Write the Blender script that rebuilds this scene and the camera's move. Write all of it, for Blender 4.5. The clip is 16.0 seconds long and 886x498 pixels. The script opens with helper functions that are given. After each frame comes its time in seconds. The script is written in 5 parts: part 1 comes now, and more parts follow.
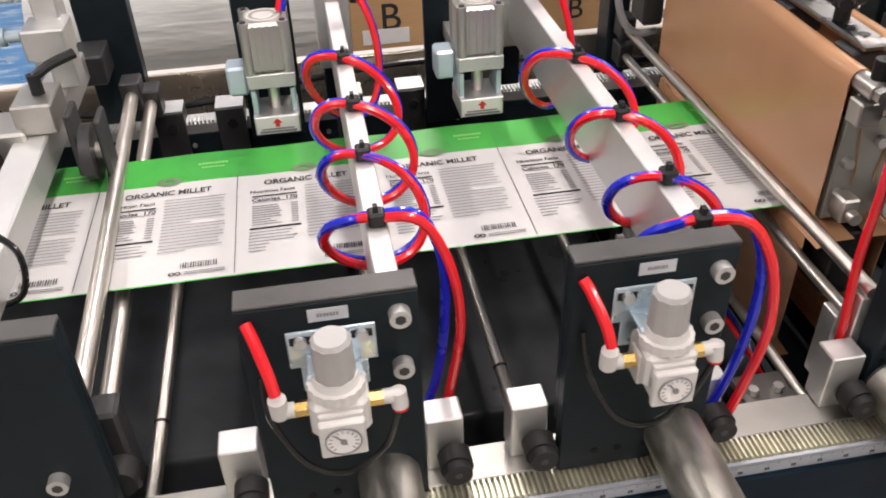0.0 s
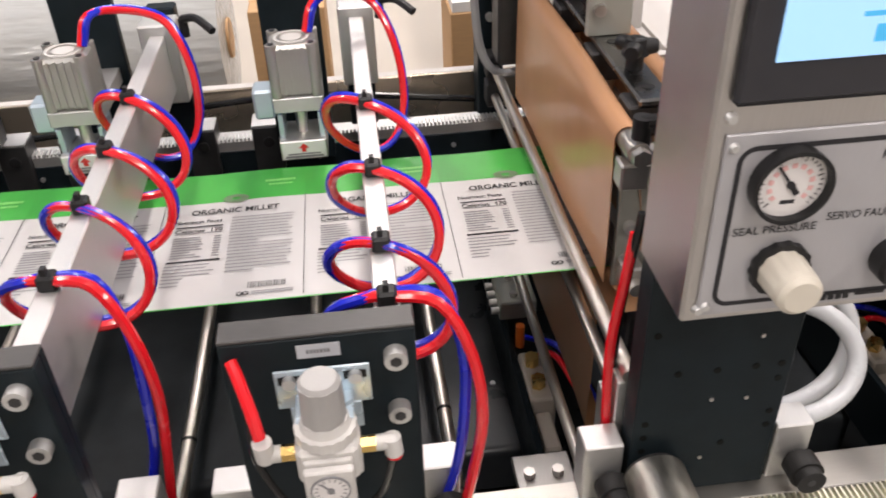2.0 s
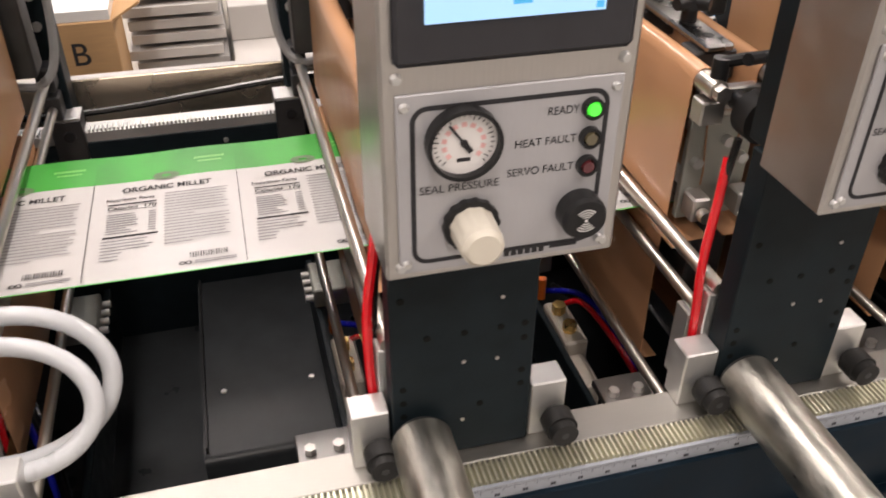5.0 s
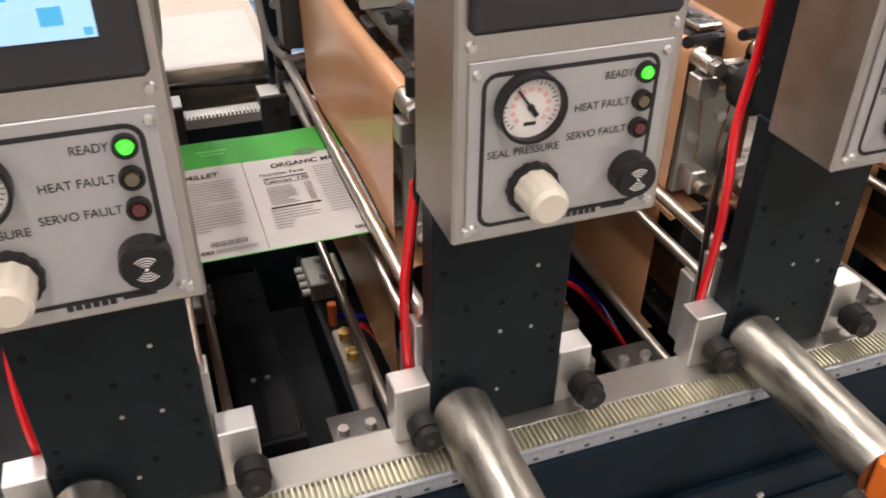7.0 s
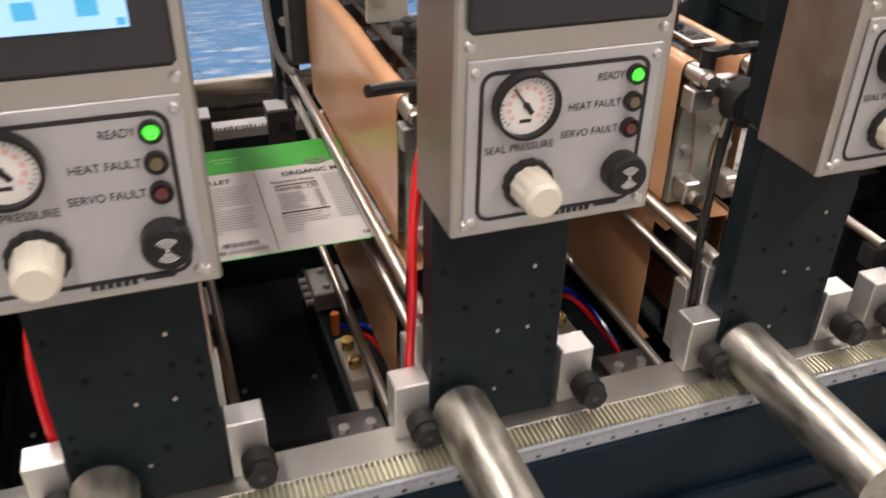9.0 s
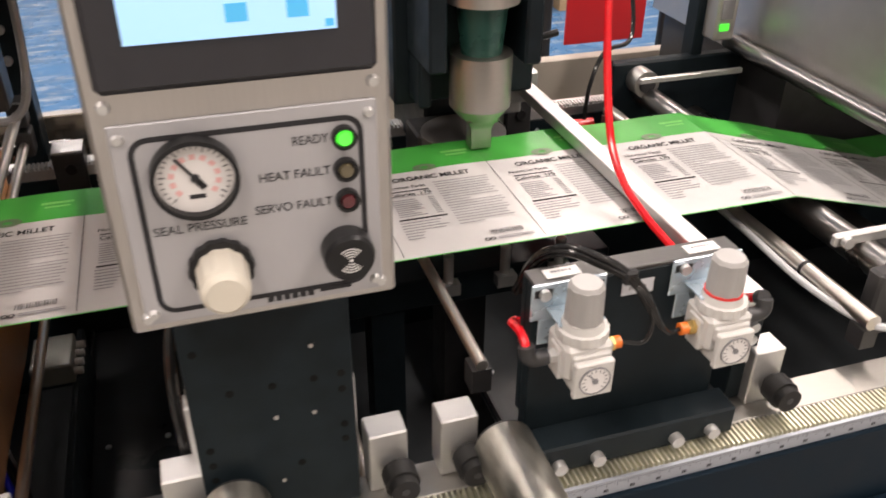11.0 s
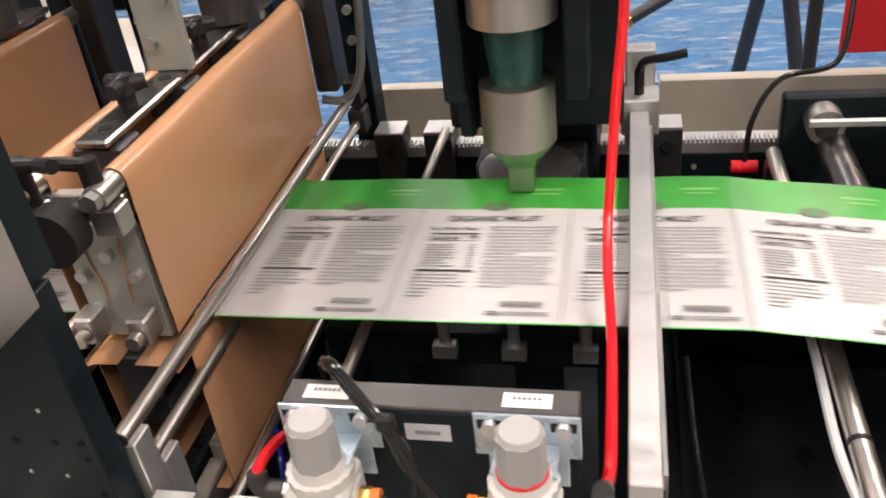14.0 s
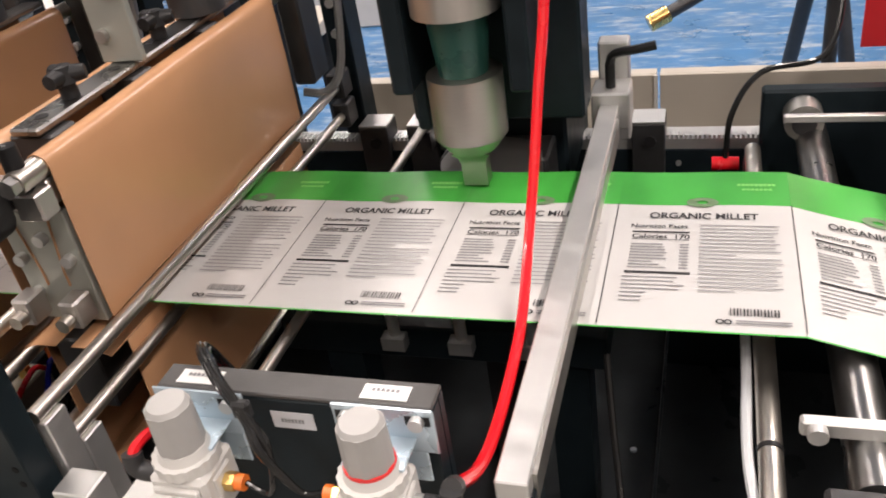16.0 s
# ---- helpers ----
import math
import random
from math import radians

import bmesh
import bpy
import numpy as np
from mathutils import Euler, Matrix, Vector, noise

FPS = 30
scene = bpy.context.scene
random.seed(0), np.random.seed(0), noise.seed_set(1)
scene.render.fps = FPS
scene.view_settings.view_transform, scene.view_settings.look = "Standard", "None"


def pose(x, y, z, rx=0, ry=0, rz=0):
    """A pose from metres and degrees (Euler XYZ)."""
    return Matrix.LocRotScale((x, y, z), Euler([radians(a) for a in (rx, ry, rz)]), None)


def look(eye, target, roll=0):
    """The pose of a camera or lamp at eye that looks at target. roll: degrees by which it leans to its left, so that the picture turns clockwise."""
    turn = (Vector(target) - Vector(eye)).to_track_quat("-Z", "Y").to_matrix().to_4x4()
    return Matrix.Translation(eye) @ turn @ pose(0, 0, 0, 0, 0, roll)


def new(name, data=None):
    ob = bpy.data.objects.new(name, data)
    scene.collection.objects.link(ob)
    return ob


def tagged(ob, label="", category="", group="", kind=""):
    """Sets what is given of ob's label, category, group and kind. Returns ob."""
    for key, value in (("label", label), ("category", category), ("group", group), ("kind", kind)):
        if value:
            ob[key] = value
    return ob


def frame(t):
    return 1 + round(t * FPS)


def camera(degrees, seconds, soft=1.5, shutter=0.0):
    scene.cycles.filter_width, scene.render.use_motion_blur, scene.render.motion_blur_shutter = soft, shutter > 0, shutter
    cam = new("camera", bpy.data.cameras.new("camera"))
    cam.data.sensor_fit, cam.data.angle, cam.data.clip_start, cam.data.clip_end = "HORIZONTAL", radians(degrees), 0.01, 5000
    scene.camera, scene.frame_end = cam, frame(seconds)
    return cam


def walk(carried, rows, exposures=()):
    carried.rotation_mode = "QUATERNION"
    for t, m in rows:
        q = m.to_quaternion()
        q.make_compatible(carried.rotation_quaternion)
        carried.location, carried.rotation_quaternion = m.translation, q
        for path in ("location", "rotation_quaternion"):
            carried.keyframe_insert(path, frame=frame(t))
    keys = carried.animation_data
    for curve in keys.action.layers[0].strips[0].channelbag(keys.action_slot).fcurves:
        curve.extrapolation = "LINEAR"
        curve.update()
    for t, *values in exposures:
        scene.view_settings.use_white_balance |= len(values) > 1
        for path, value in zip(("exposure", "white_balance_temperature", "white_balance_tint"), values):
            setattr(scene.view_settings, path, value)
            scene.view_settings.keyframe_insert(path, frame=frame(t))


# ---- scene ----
cam = camera(55.1, 16.0, soft=1.8, shutter=0.26)
PATH = [
    (0, (0.051, 0.003, 1.478), (0.303, 1.596, 0.294), -1.9),
    (0.5, (0.127, -0.033, 1.482), (0.307, 1.578, 0.311), -2.7),
    (1, (0.192, -0.055, 1.474), (0.339, 1.567, 0.313), -2.6),
    (1.5, (0.252, -0.029, 1.469), (0.401, 1.6, 0.317), -2.3),
    (2, (0.32, 0.037, 1.464), (0.484, 1.669, 0.321), -2.2),
    (2.5, (0.409, 0.036, 1.458), (0.616, 1.665, 0.317), -3.5),
    (3, (0.525, -0.005, 1.455), (0.805, 1.606, 0.304), -2.3),
    (3.5, (0.632, -0.049, 1.46), (0.951, 1.556, 0.31), -1.5),
    (4, (0.711, -0.065, 1.455), (1.062, 1.533, 0.306), -0.6),
    (4.5, (0.783, -0.038, 1.449), (1.15, 1.557, 0.298), -0.6),
    (5, (0.86, -0.006, 1.453), (1.28, 1.58, 0.309), 0.3),
    (5.2, (0.881, 0.002, 1.453), (1.32, 1.586, 0.313), 0.5),
    (7.3, (1.104, -0.026, 1.443), (1.674, 1.525, 0.316), 0.6),
    (7.5, (1.124, -0.036, 1.444), (1.695, 1.517, 0.319), 0.7),
    (8, (1.186, -0.077, 1.448), (1.754, 1.482, 0.332), 1.1),
    (8.5, (1.257, -0.096, 1.449), (1.813, 1.486, 0.359), 1.1),
    (9, (1.36, -0.047, 1.437), (1.926, 1.544, 0.365), 1.0),
    (9.5, (1.457, -0.004, 1.444), (2.104, 1.567, 0.389), 1.8),
    (10, (1.58, -0.016, 1.438), (2.203, 1.558, 0.372), 0.8),
    (10.2, (1.644, -0.027, 1.437), (2.246, 1.556, 0.373), 0.7),
    (12.3, (2.1246, 0.0489, 1.4068), (2.2359, 1.7433, 0.3501), -1.77),
    (12.5, (2.1515, 0.0460, 1.4057), (2.1380, 1.7424, 0.3464), -2.36),
    (13, (2.1577, 0.1139, 1.3962), (1.9390, 1.7891, 0.3257), -5.53),
    (13.5, (2.1857, 0.1393, 1.4020), (1.9113, 1.7925, 0.3105), -5.71),
    (14, (2.2976, 0.1271, 1.4126), (1.8757, 1.7597, 0.3370), -7.41),
    (14.5, (2.3823, 0.1124, 1.4078), (1.8443, 1.7189, 0.3448), -7.00),
    (15, (2.4200, 0.1028, 1.4028), (1.8290, 1.6975, 0.3503), -7.88),
    (15.5, (2.4026, 0.1335, 1.3992), (1.7674, 1.7066, 0.3399), -8.89),
    (16, (2.4168, 0.1552, 1.3923), (1.8251, 1.7445, 0.3321), -9.42),
]
walk(cam, [(t, look(eye, target, roll)) for t, eye, target, roll in PATH],
     exposures=((0.0, 0.04, 6300, 14), (2.0, 0.0, 6300, 14), (4.0, 0.02, 6400, 15), (5.2, 0.02, 6550, 15), (10.2, 0.04, 6550, 14), (12.3, 0.22, 6850, 18),
                (13.0, 0.16, 6850, 18), (13.5, 0.06, 6700, 16), (14.5, 0.03, 6500, 14), (16.0, 0.03, 6500, 14)))

# ---------- light ----------
world = bpy.data.worlds.new("hall_world")
scene.world = world
world.use_nodes = True
world.node_tree.nodes["Background"].inputs[0].default_value = (1.0, 0.9, 0.82, 1)
world.node_tree.nodes["Background"].inputs[1].default_value = 0.12


def ceiling_lamp(x, y, z, sx, sy, watts):
    d = bpy.data.lights.new("assumed_hall_light", "AREA")
    d.shape, d.size, d.size_y, d.energy = "RECTANGLE", sx, sy, watts
    d.color = (1.0, 0.885, 0.79)
    ob = new("assumed_hall_light", d)
    ob.matrix_world = pose(x, y, z)
    return ob


# Assumed overhead rows, out of view; the right row is raised to brighten the cloth.
for lx in (-3.0, 0.6, 4.2):
    for ly in (-1.6, 1.6, 4.8):
        ceiling_lamp(lx, ly, 4.34, 0.35, 2.4, 112 if lx > 4 else 70)

# ---------- materials ----------


def mat(name, col, rough=0.5, metal=0.0, var=0.12, scale=30.0, bump=0.0, bscale=200.0, stretch=(1, 1, 1), rvar=0.12, emit=None, coat=0.0, trans=0.0, alpha=1.0):
    m = bpy.data.materials.new(name)
    m.use_nodes = True
    nt = m.node_tree
    b = nt.nodes["Principled BSDF"]
    tc = nt.nodes.new("ShaderNodeTexCoord")
    mp = nt.nodes.new("ShaderNodeMapping")
    mp.inputs["Scale"].default_value = stretch
    nt.links.new(tc.outputs["Object"], mp.inputs[0])
    n1 = nt.nodes.new("ShaderNodeTexNoise")
    n1.inputs["Scale"].default_value, n1.inputs["Detail"].default_value = scale, 5
    n2 = nt.nodes.new("ShaderNodeTexNoise")
    n2.inputs["Scale"].default_value, n2.inputs["Detail"].default_value = scale * 0.13, 3
    nt.links.new(mp.outputs[0], n1.inputs["Vector"])
    nt.links.new(tc.outputs["Object"], n2.inputs["Vector"])
    mixn = nt.nodes.new("ShaderNodeMath")
    mixn.operation = "ADD"
    nt.links.new(n1.outputs[0], mixn.inputs[0])
    nt.links.new(n2.outputs[0], mixn.inputs[1])
    ramp = nt.nodes.new("ShaderNodeValToRGB")
    ramp.color_ramp.elements[0].position, ramp.color_ramp.elements[1].position = 0.3, 0.7
    lo = [max(0, c * (1 - var)) for c in col]
    hi = [min(1, c * (1 + var)) for c in col]
    ramp.color_ramp.elements[0].color, ramp.color_ramp.elements[1].color = (*lo, 1), (*hi, 1)
    half = nt.nodes.new("ShaderNodeMath")
    half.operation = "MULTIPLY"
    half.inputs[1].default_value = 0.5
    nt.links.new(mixn.outputs[0], half.inputs[0])
    nt.links.new(half.outputs[0], ramp.inputs[0])
    nt.links.new(ramp.outputs[0], b.inputs["Base Color"])
    rr = nt.nodes.new("ShaderNodeMapRange")
    rr.inputs[1].default_value, rr.inputs[2].default_value = 0.3, 0.7
    rr.inputs[3].default_value, rr.inputs[4].default_value = max(0.02, rough - rvar), min(1, rough + rvar)
    nt.links.new(half.outputs[0], rr.inputs[0])
    nt.links.new(rr.outputs[0], b.inputs["Roughness"])
    b.inputs["Metallic"].default_value = metal
    b.inputs["Specular IOR Level"].default_value = 0.22 if max(col) < 0.06 and not metal else 0.5
    b.inputs["Coat Weight"].default_value = coat
    b.inputs["Transmission Weight"].default_value = trans
    b.inputs["Alpha"].default_value = alpha
    if bump:
        nb = nt.nodes.new("ShaderNodeTexNoise")
        nb.inputs["Scale"].default_value = bscale
        nt.links.new(mp.outputs[0], nb.inputs["Vector"])
        bp = nt.nodes.new("ShaderNodeBump")
        bp.inputs["Strength"].default_value, bp.inputs["Distance"].default_value = bump, 0.002 if bscale > 30 else 0.012
        nt.links.new(nb.outputs[0], bp.inputs["Height"])
        nt.links.new(bp.outputs[0], b.inputs["Normal"])
    if emit:
        b.inputs["Emission Color"].default_value = (*emit[:3], 1)
        b.inputs["Emission Strength"].default_value = emit[3]
    return m


def dull(m, level):
    """A paint with little gloss of its own."""
    m.node_tree.nodes["Principled BSDF"].inputs["Specular IOR Level"].default_value = level
    return m


ALU = mat("brushed_aluminium", (0.54, 0.53, 0.5), 0.42, 1.0, 0.08, 60, 0.05, 300, (1, 12, 1))
ALUP = mat("milled_aluminium", (0.66, 0.66, 0.65), 0.46, 0.85, 0.06, 90, 0.04, 400)
STEEL = mat("polished_steel_rod", (0.7, 0.66, 0.6), 0.36, 1.0, 0.1, 25, rvar=0.06)
ROLLER = mat("dull_steel_roller", (0.25, 0.245, 0.24), 0.3, 1.0, 0.12, 25, rvar=0.06)
STAIN = mat("brushed_stainless_sheet", (0.56, 0.54, 0.52), 0.38, 1.0, 0.08, 45, 0.04, 500, (14, 1, 1))
PANEL = mat("satin_grey_panel_face", (0.46, 0.46, 0.48), 0.45, 0.35, 0.05, 80, 0.03, 600, (20, 1, 1))
TUBE = mat("galvanised_tube", (0.5, 0.49, 0.44), 0.42, 1.0, 0.36, 110, 0.16, 330, (1, 0.35, 1), 0.18)
ZINC = mat("blue_zinc_plate", (0.55, 0.66, 0.74), 0.3, 0.55, 0.12, 25, 0.02, 200)
BLACKP = dull(mat("black_anodised_plate", (0.0095, 0.015, 0.0185), 0.42, 0.0, 0.35, 40, 0.05, 500), 0.14)
BLACKTOP = mat("grey_plate_top", (0.065, 0.063, 0.062), 0.45, 0.2, 0.2, 60, 0.04, 500)
NAVY = dull(mat("dark_slate_powder_coat", (0.006, 0.014, 0.023), 0.42, 0.0, 0.2, 50, 0.06, 700), 0.08)
PAN = mat("black_drip_pan", (0.03, 0.034, 0.037), 0.34, 0.0, 0.4, 18, 0.03, 120)
DARKST = mat("dark_steel", (0.06, 0.06, 0.062), 0.42, 0.6, 0.25, 40, 0.04, 300)
BLACKPL = mat("black_plastic", (0.018, 0.018, 0.019), 0.38, 0.0, 0.2, 60, 0.03, 400)
BLACKRU = mat("black_rubber_knob", (0.022, 0.022, 0.022), 0.55, 0.0, 0.2, 80, 0.05, 500)
WHITEPL = mat("off_white_plastic", (0.58, 0.57, 0.55), 0.36, 0.0, 0.05, 50, 0.02, 300)
GREYKNOB = mat("grey_plastic_knob", (0.36, 0.355, 0.345), 0.42, 0.0, 0.07, 50, 0.03, 300)
CREAM = mat("cream_plastic_knob", (0.66, 0.62, 0.53), 0.38, 0.0, 0.05, 50, 0.02, 300)
BRASS = mat("brass_fitting", (0.72, 0.5, 0.18), 0.28, 1.0, 0.12, 50)
REDT = mat("red_polyurethane_tube", (0.75, 0.012, 0.02), 0.22, 0.0, 0.08, 40, coat=0.4)
BLUET = mat("blue_polyurethane_tube", (0.012, 0.02, 0.5), 0.24, 0.0, 0.08, 40, coat=0.4)
BLACKT = mat("black_air_tube", (0.014, 0.014, 0.014), 0.2, 0.0, 0.1, 40, coat=0.3)
WHITET = mat("milky_white_hose", (0.52, 0.54, 0.56), 0.32, 0.0, 0.06, 30, 0.05, 200)
GREYT = mat("grey_flex_conduit", (0.32, 0.32, 0.32), 0.4, 0.3, 0.12, 60, 0.25, 500)
BROWN = mat("brown_coated_glass_cloth", (0.5, 0.272, 0.145), 0.25, 0.0, 0.1, 9, 0.09, 9, (1, 1.2, 0.9), 0.06)
ORANGE = mat("orange_plastic", (0.85, 0.2, 0.03), 0.35, 0.0, 0.05, 60)
WHITE = mat("white_label", (0.78, 0.78, 0.77), 0.5, 0.0, 0.04, 60)
GREYLAB = mat("silver_label", (0.6, 0.62, 0.66), 0.42, 0.2, 0.06, 60)
SCALE = mat("silver_scale_strip", (0.4, 0.43, 0.48), 0.45, 0.3, 0.08, 80)
HOLE = mat("dark_tapped_hole", (0.002, 0.002, 0.002), 0.7)
INK = mat("black_ink", (0.03, 0.03, 0.033), 0.6, 0.0, 0.1, 100)
GREYINK = mat("grey_ink", (0.22, 0.22, 0.23), 0.6, 0.0, 0.15, 300)
REDINK = mat("red_ink", (0.7, 0.03, 0.03), 0.5, 0.0, 0.05, 60)
FILM = mat("white_printed_film", (0.5, 0.495, 0.49), 0.34, 0.0, 0.04, 16, 0.05, 40, rvar=0.08)
GREEN = mat("green_printed_film", (0.045, 0.31, 0.045), 0.32, 0.0, 0.4, 16, 0.06, 40, (1, 0.4, 1), 0.08)
GREENL = mat("pale_green_ink", (0.2, 0.55, 0.14), 0.35, 0.0, 0.1, 60)
DIAL = mat("gauge_dial_white", (0.78, 0.76, 0.75), 0.3, 0.0, 0.03, 60, coat=0.6)
PINK = mat("pale_red_ink", (0.76, 0.45, 0.44), 0.5, 0.0, 0.06, 60)
LEDG = mat("lit_green_lens", (0.1, 0.7, 0.1), 0.2, emit=(0.05, 1.0, 0.03, 0.8))
LEDOFF = mat("dark_amber_lens", (0.12, 0.1, 0.06), 0.15, 0.0, 0.1, 60, coat=0.6)
LEDRED = mat("dark_red_lens", (0.1, 0.02, 0.025), 0.15, 0.0, 0.1, 60, coat=0.6)
SCREEN = mat("lit_blue_white_screen", (0.2, 0.3, 0.4), 0.2, emit=(0.36, 0.66, 0.95, 0.95))
SCREENB = mat("lit_blue_button", (0.05, 0.3, 0.5), 0.2, emit=(0.06, 0.35, 0.62, 0.8))
LCD = mat("grey_lcd", (0.4, 0.43, 0.38), 0.3)
BEIGE = mat("beige_painted_sheet", (0.48, 0.44, 0.38), 0.45, 0.1, 0.06, 12, 0.03, 200)
CARD = mat("kraft_cardboard", (0.5, 0.31, 0.15), 0.7, 0.0, 0.1, 30, 0.1, 120, (1, 1, 8))
GREYCARD = mat("pale_grey_board", (0.52, 0.5, 0.475), 0.5, 0.0, 0.07, 12, 0.03, 120)
WOOD = mat("pallet_wood", (0.45, 0.3, 0.16), 0.7, 0.0, 0.2, 20, 0.15, 60, (1, 10, 10))
REDSH = mat("red_plastic_sheet", (0.62, 0.02, 0.025), 0.4, 0.0, 0.06, 20)
TEAL = mat("dark_green_transducer", (0.02, 0.075, 0.06), 0.3, 0.3, 0.2, 30)
TITAN = mat("machined_titanium", (0.44, 0.42, 0.385), 0.36, 1.0, 0.08, 60, 0.05, 400, (1, 1, 30))
CLEAR = mat("clear_acrylic_guard", (0.75, 0.78, 0.76), 0.25, 0.0, 0.05, 20, alpha=0.5)
BRSTEEL = mat("tinted_reflective_sheet", (0.66, 0.56, 0.44), 0.24, 0.85, 0.2, 9, 0.1, 20)
WALLM = mat("painted_block_wall", (0.62, 0.6, 0.56), 0.7, 0.0, 0.05, 6, 0.1, 60)
RACK = mat("olive_zinc_rack", (0.74, 0.73, 0.6), 0.4, 0.8, 0.15, 60)
RAILM = mat("satin_guide_rail", (0.43, 0.42, 0.39), 0.46, 1.0, 0.08, 60, 0.05, 300, (1, 12, 1))
RACKBED = mat("olive_rack_bed", (0.42, 0.41, 0.31), 0.45, 0.6, 0.2, 60)
ZPLATE = mat("matt_zinc_plate", (0.4, 0.41, 0.37), 0.45, 0.5, 0.1, 20, 0.03, 200)
WRAP = mat("glossy_pale_wrap", (0.5, 0.51, 0.5), 0.2, 0.15, 0.16, 7, 0.5, 9, (1, 5, 5), 0.1)
FRONTGREY = mat("neutral_grey_floor", (0.3, 0.29, 0.27), 0.6, 0.0, 0.15, 4, 0.1, 60)
CEILM = mat("white_deck_ceiling", (0.7, 0.7, 0.69), 0.7, 0.0, 0.05, 6, 0.1, 30)


def floor_material():
    m = mat("worn_blue_floor_paint", (0.05, 0.17, 0.36), 0.3, 0.0, 0.3, 5, 0.05, 60)
    nt = m.node_tree
    b = nt.nodes["Principled BSDF"]
    old = b.inputs["Base Color"].links[0].from_socket
    tc = nt.nodes.new("ShaderNodeTexCoord")
    mp = nt.nodes.new("ShaderNodeMapping")
    mp.inputs["Scale"].default_value = (1.6, 7, 3)
    n = nt.nodes.new("ShaderNodeTexNoise")
    n.inputs["Scale"].default_value, n.inputs["Detail"].default_value, n.inputs["Roughness"].default_value = 2.6, 12, 0.78
    nt.links.new(tc.outputs["Object"], mp.inputs[0])
    nt.links.new(mp.outputs[0], n.inputs["Vector"])
    r = nt.nodes.new("ShaderNodeValToRGB")
    r.color_ramp.elements[0].position, r.color_ramp.elements[1].position = 0.5, 0.66
    nt.links.new(n.outputs[0], r.inputs[0])
    mx = nt.nodes.new("ShaderNodeMix")
    mx.data_type = "RGBA"
    nt.links.new(r.outputs[0], mx.inputs["Factor"])
    nt.links.new(old, mx.inputs["A"])
    mx.inputs["B"].default_value = (0.46, 0.5, 0.53, 1)
    nt.links.new(mx.outputs["Result"], b.inputs["Base Color"])
    return m


FLOOR = floor_material()

# ---------- mesh helpers ----------


def box(bm, x0, x1, y0, y1, z0, z1, bev=0.0, m=None):
    r = bmesh.ops.create_cube(bm, size=1.0)
    vs = r["verts"]
    mtx = Matrix.Translation(((x0 + x1) / 2, (y0 + y1) / 2, (z0 + z1) / 2)) @ Matrix.Diagonal((x1 - x0, y1 - y0, z1 - z0, 1))
    bmesh.ops.transform(bm, matrix=mtx, verts=vs)
    out = vs
    if bev:
        es = list({e for v in vs for e in v.link_edges})
        res = bmesh.ops.bevel(bm, geom=es, offset=bev, segments=1, affect="EDGES")
        out = list({v for f in res["faces"] for v in f.verts} | {v for v in vs if v.is_valid})
    if m is not None:
        bmesh.ops.transform(bm, matrix=m, verts=out)
    return out


def rod(bm, p0, p1, r, seg=14, r2=None, bev=0.0):
    p0, p1 = Vector(p0), Vector(p1)
    d = p1 - p0
    q = d.to_track_quat("Z", "Y").to_matrix().to_4x4()
    res = bmesh.ops.create_cone(bm, cap_ends=True, segments=seg, radius1=r, radius2=r if r2 is None else r2, depth=d.length)
    bmesh.ops.transform(bm, matrix=Matrix.Translation((p0 + p1) / 2) @ q, verts=res["verts"])
    return res["verts"]


def ring(bm, c, axis, r_out, r_in, depth, seg=28):
    """A flat ring whose front lies depth before c along axis."""
    a = Vector(axis).normalized()
    q = a.to_track_quat("Z", "Y").to_matrix()
    loops = []
    for r, h in ((r_out, 0), (r_out, depth), (r_in, depth), (r_in, 0)):
        loops.append([bm.verts.new(Vector(c) + q @ Vector((r * math.cos(2 * math.pi * i / seg), r * math.sin(2 * math.pi * i / seg), h))) for i in range(seg)])
    for k in range(4):
        a_, b_ = loops[k], loops[(k + 1) % 4]
        for i in range(seg):
            j = (i + 1) % seg
            bm.faces.new((a_[i], a_[j], b_[j], b_[i]))


def fluted(bm, z0, z1, r_out, r_in, n, taper=1.0):
    """A ribbed round grip along z, in one closed skin."""
    loops = []
    for z, f in ((z0, 1.0), (z1, taper)):
        lp = []
        for i in range(4 * n):
            a = 2 * math.pi * i / (4 * n)
            r = (r_out if i % 4 < 2 else r_in) * f
            lp.append(bm.verts.new((r * math.cos(a), r * math.sin(a), z)))
        loops.append(lp)
    lo, hi = loops
    for i in range(4 * n):
        j = (i + 1) % (4 * n)
        bm.faces.new((lo[i], lo[j], hi[j], hi[i]))
    bm.faces.new(lo[::-1])
    bm.faces.new(hi)


def tube(bm, pts, r, seg=8):
    """A round tube swept along smooth points."""
    pts = [Vector(p) for p in pts]
    t0 = (pts[1] - pts[0]).normalized()
    nrm = t0.orthogonal().normalized()
    prev = None
    for i, p in enumerate(pts):
        t = (pts[min(i + 1, len(pts) - 1)] - pts[max(i - 1, 0)]).normalized()
        nrm = (nrm - t * nrm.dot(t)).normalized()
        bi = t.cross(nrm)
        loop = [bm.verts.new(p + r * (math.cos(2 * math.pi * k / seg) * nrm + math.sin(2 * math.pi * k / seg) * bi)) for k in range(seg)]
        if prev:
            for k in range(seg):
                bm.faces.new((prev[k], prev[(k + 1) % seg], loop[(k + 1) % seg], loop[k]))
        else:
            bm.faces.new(loop[::-1])
        prev = loop
    bm.faces.new(prev)


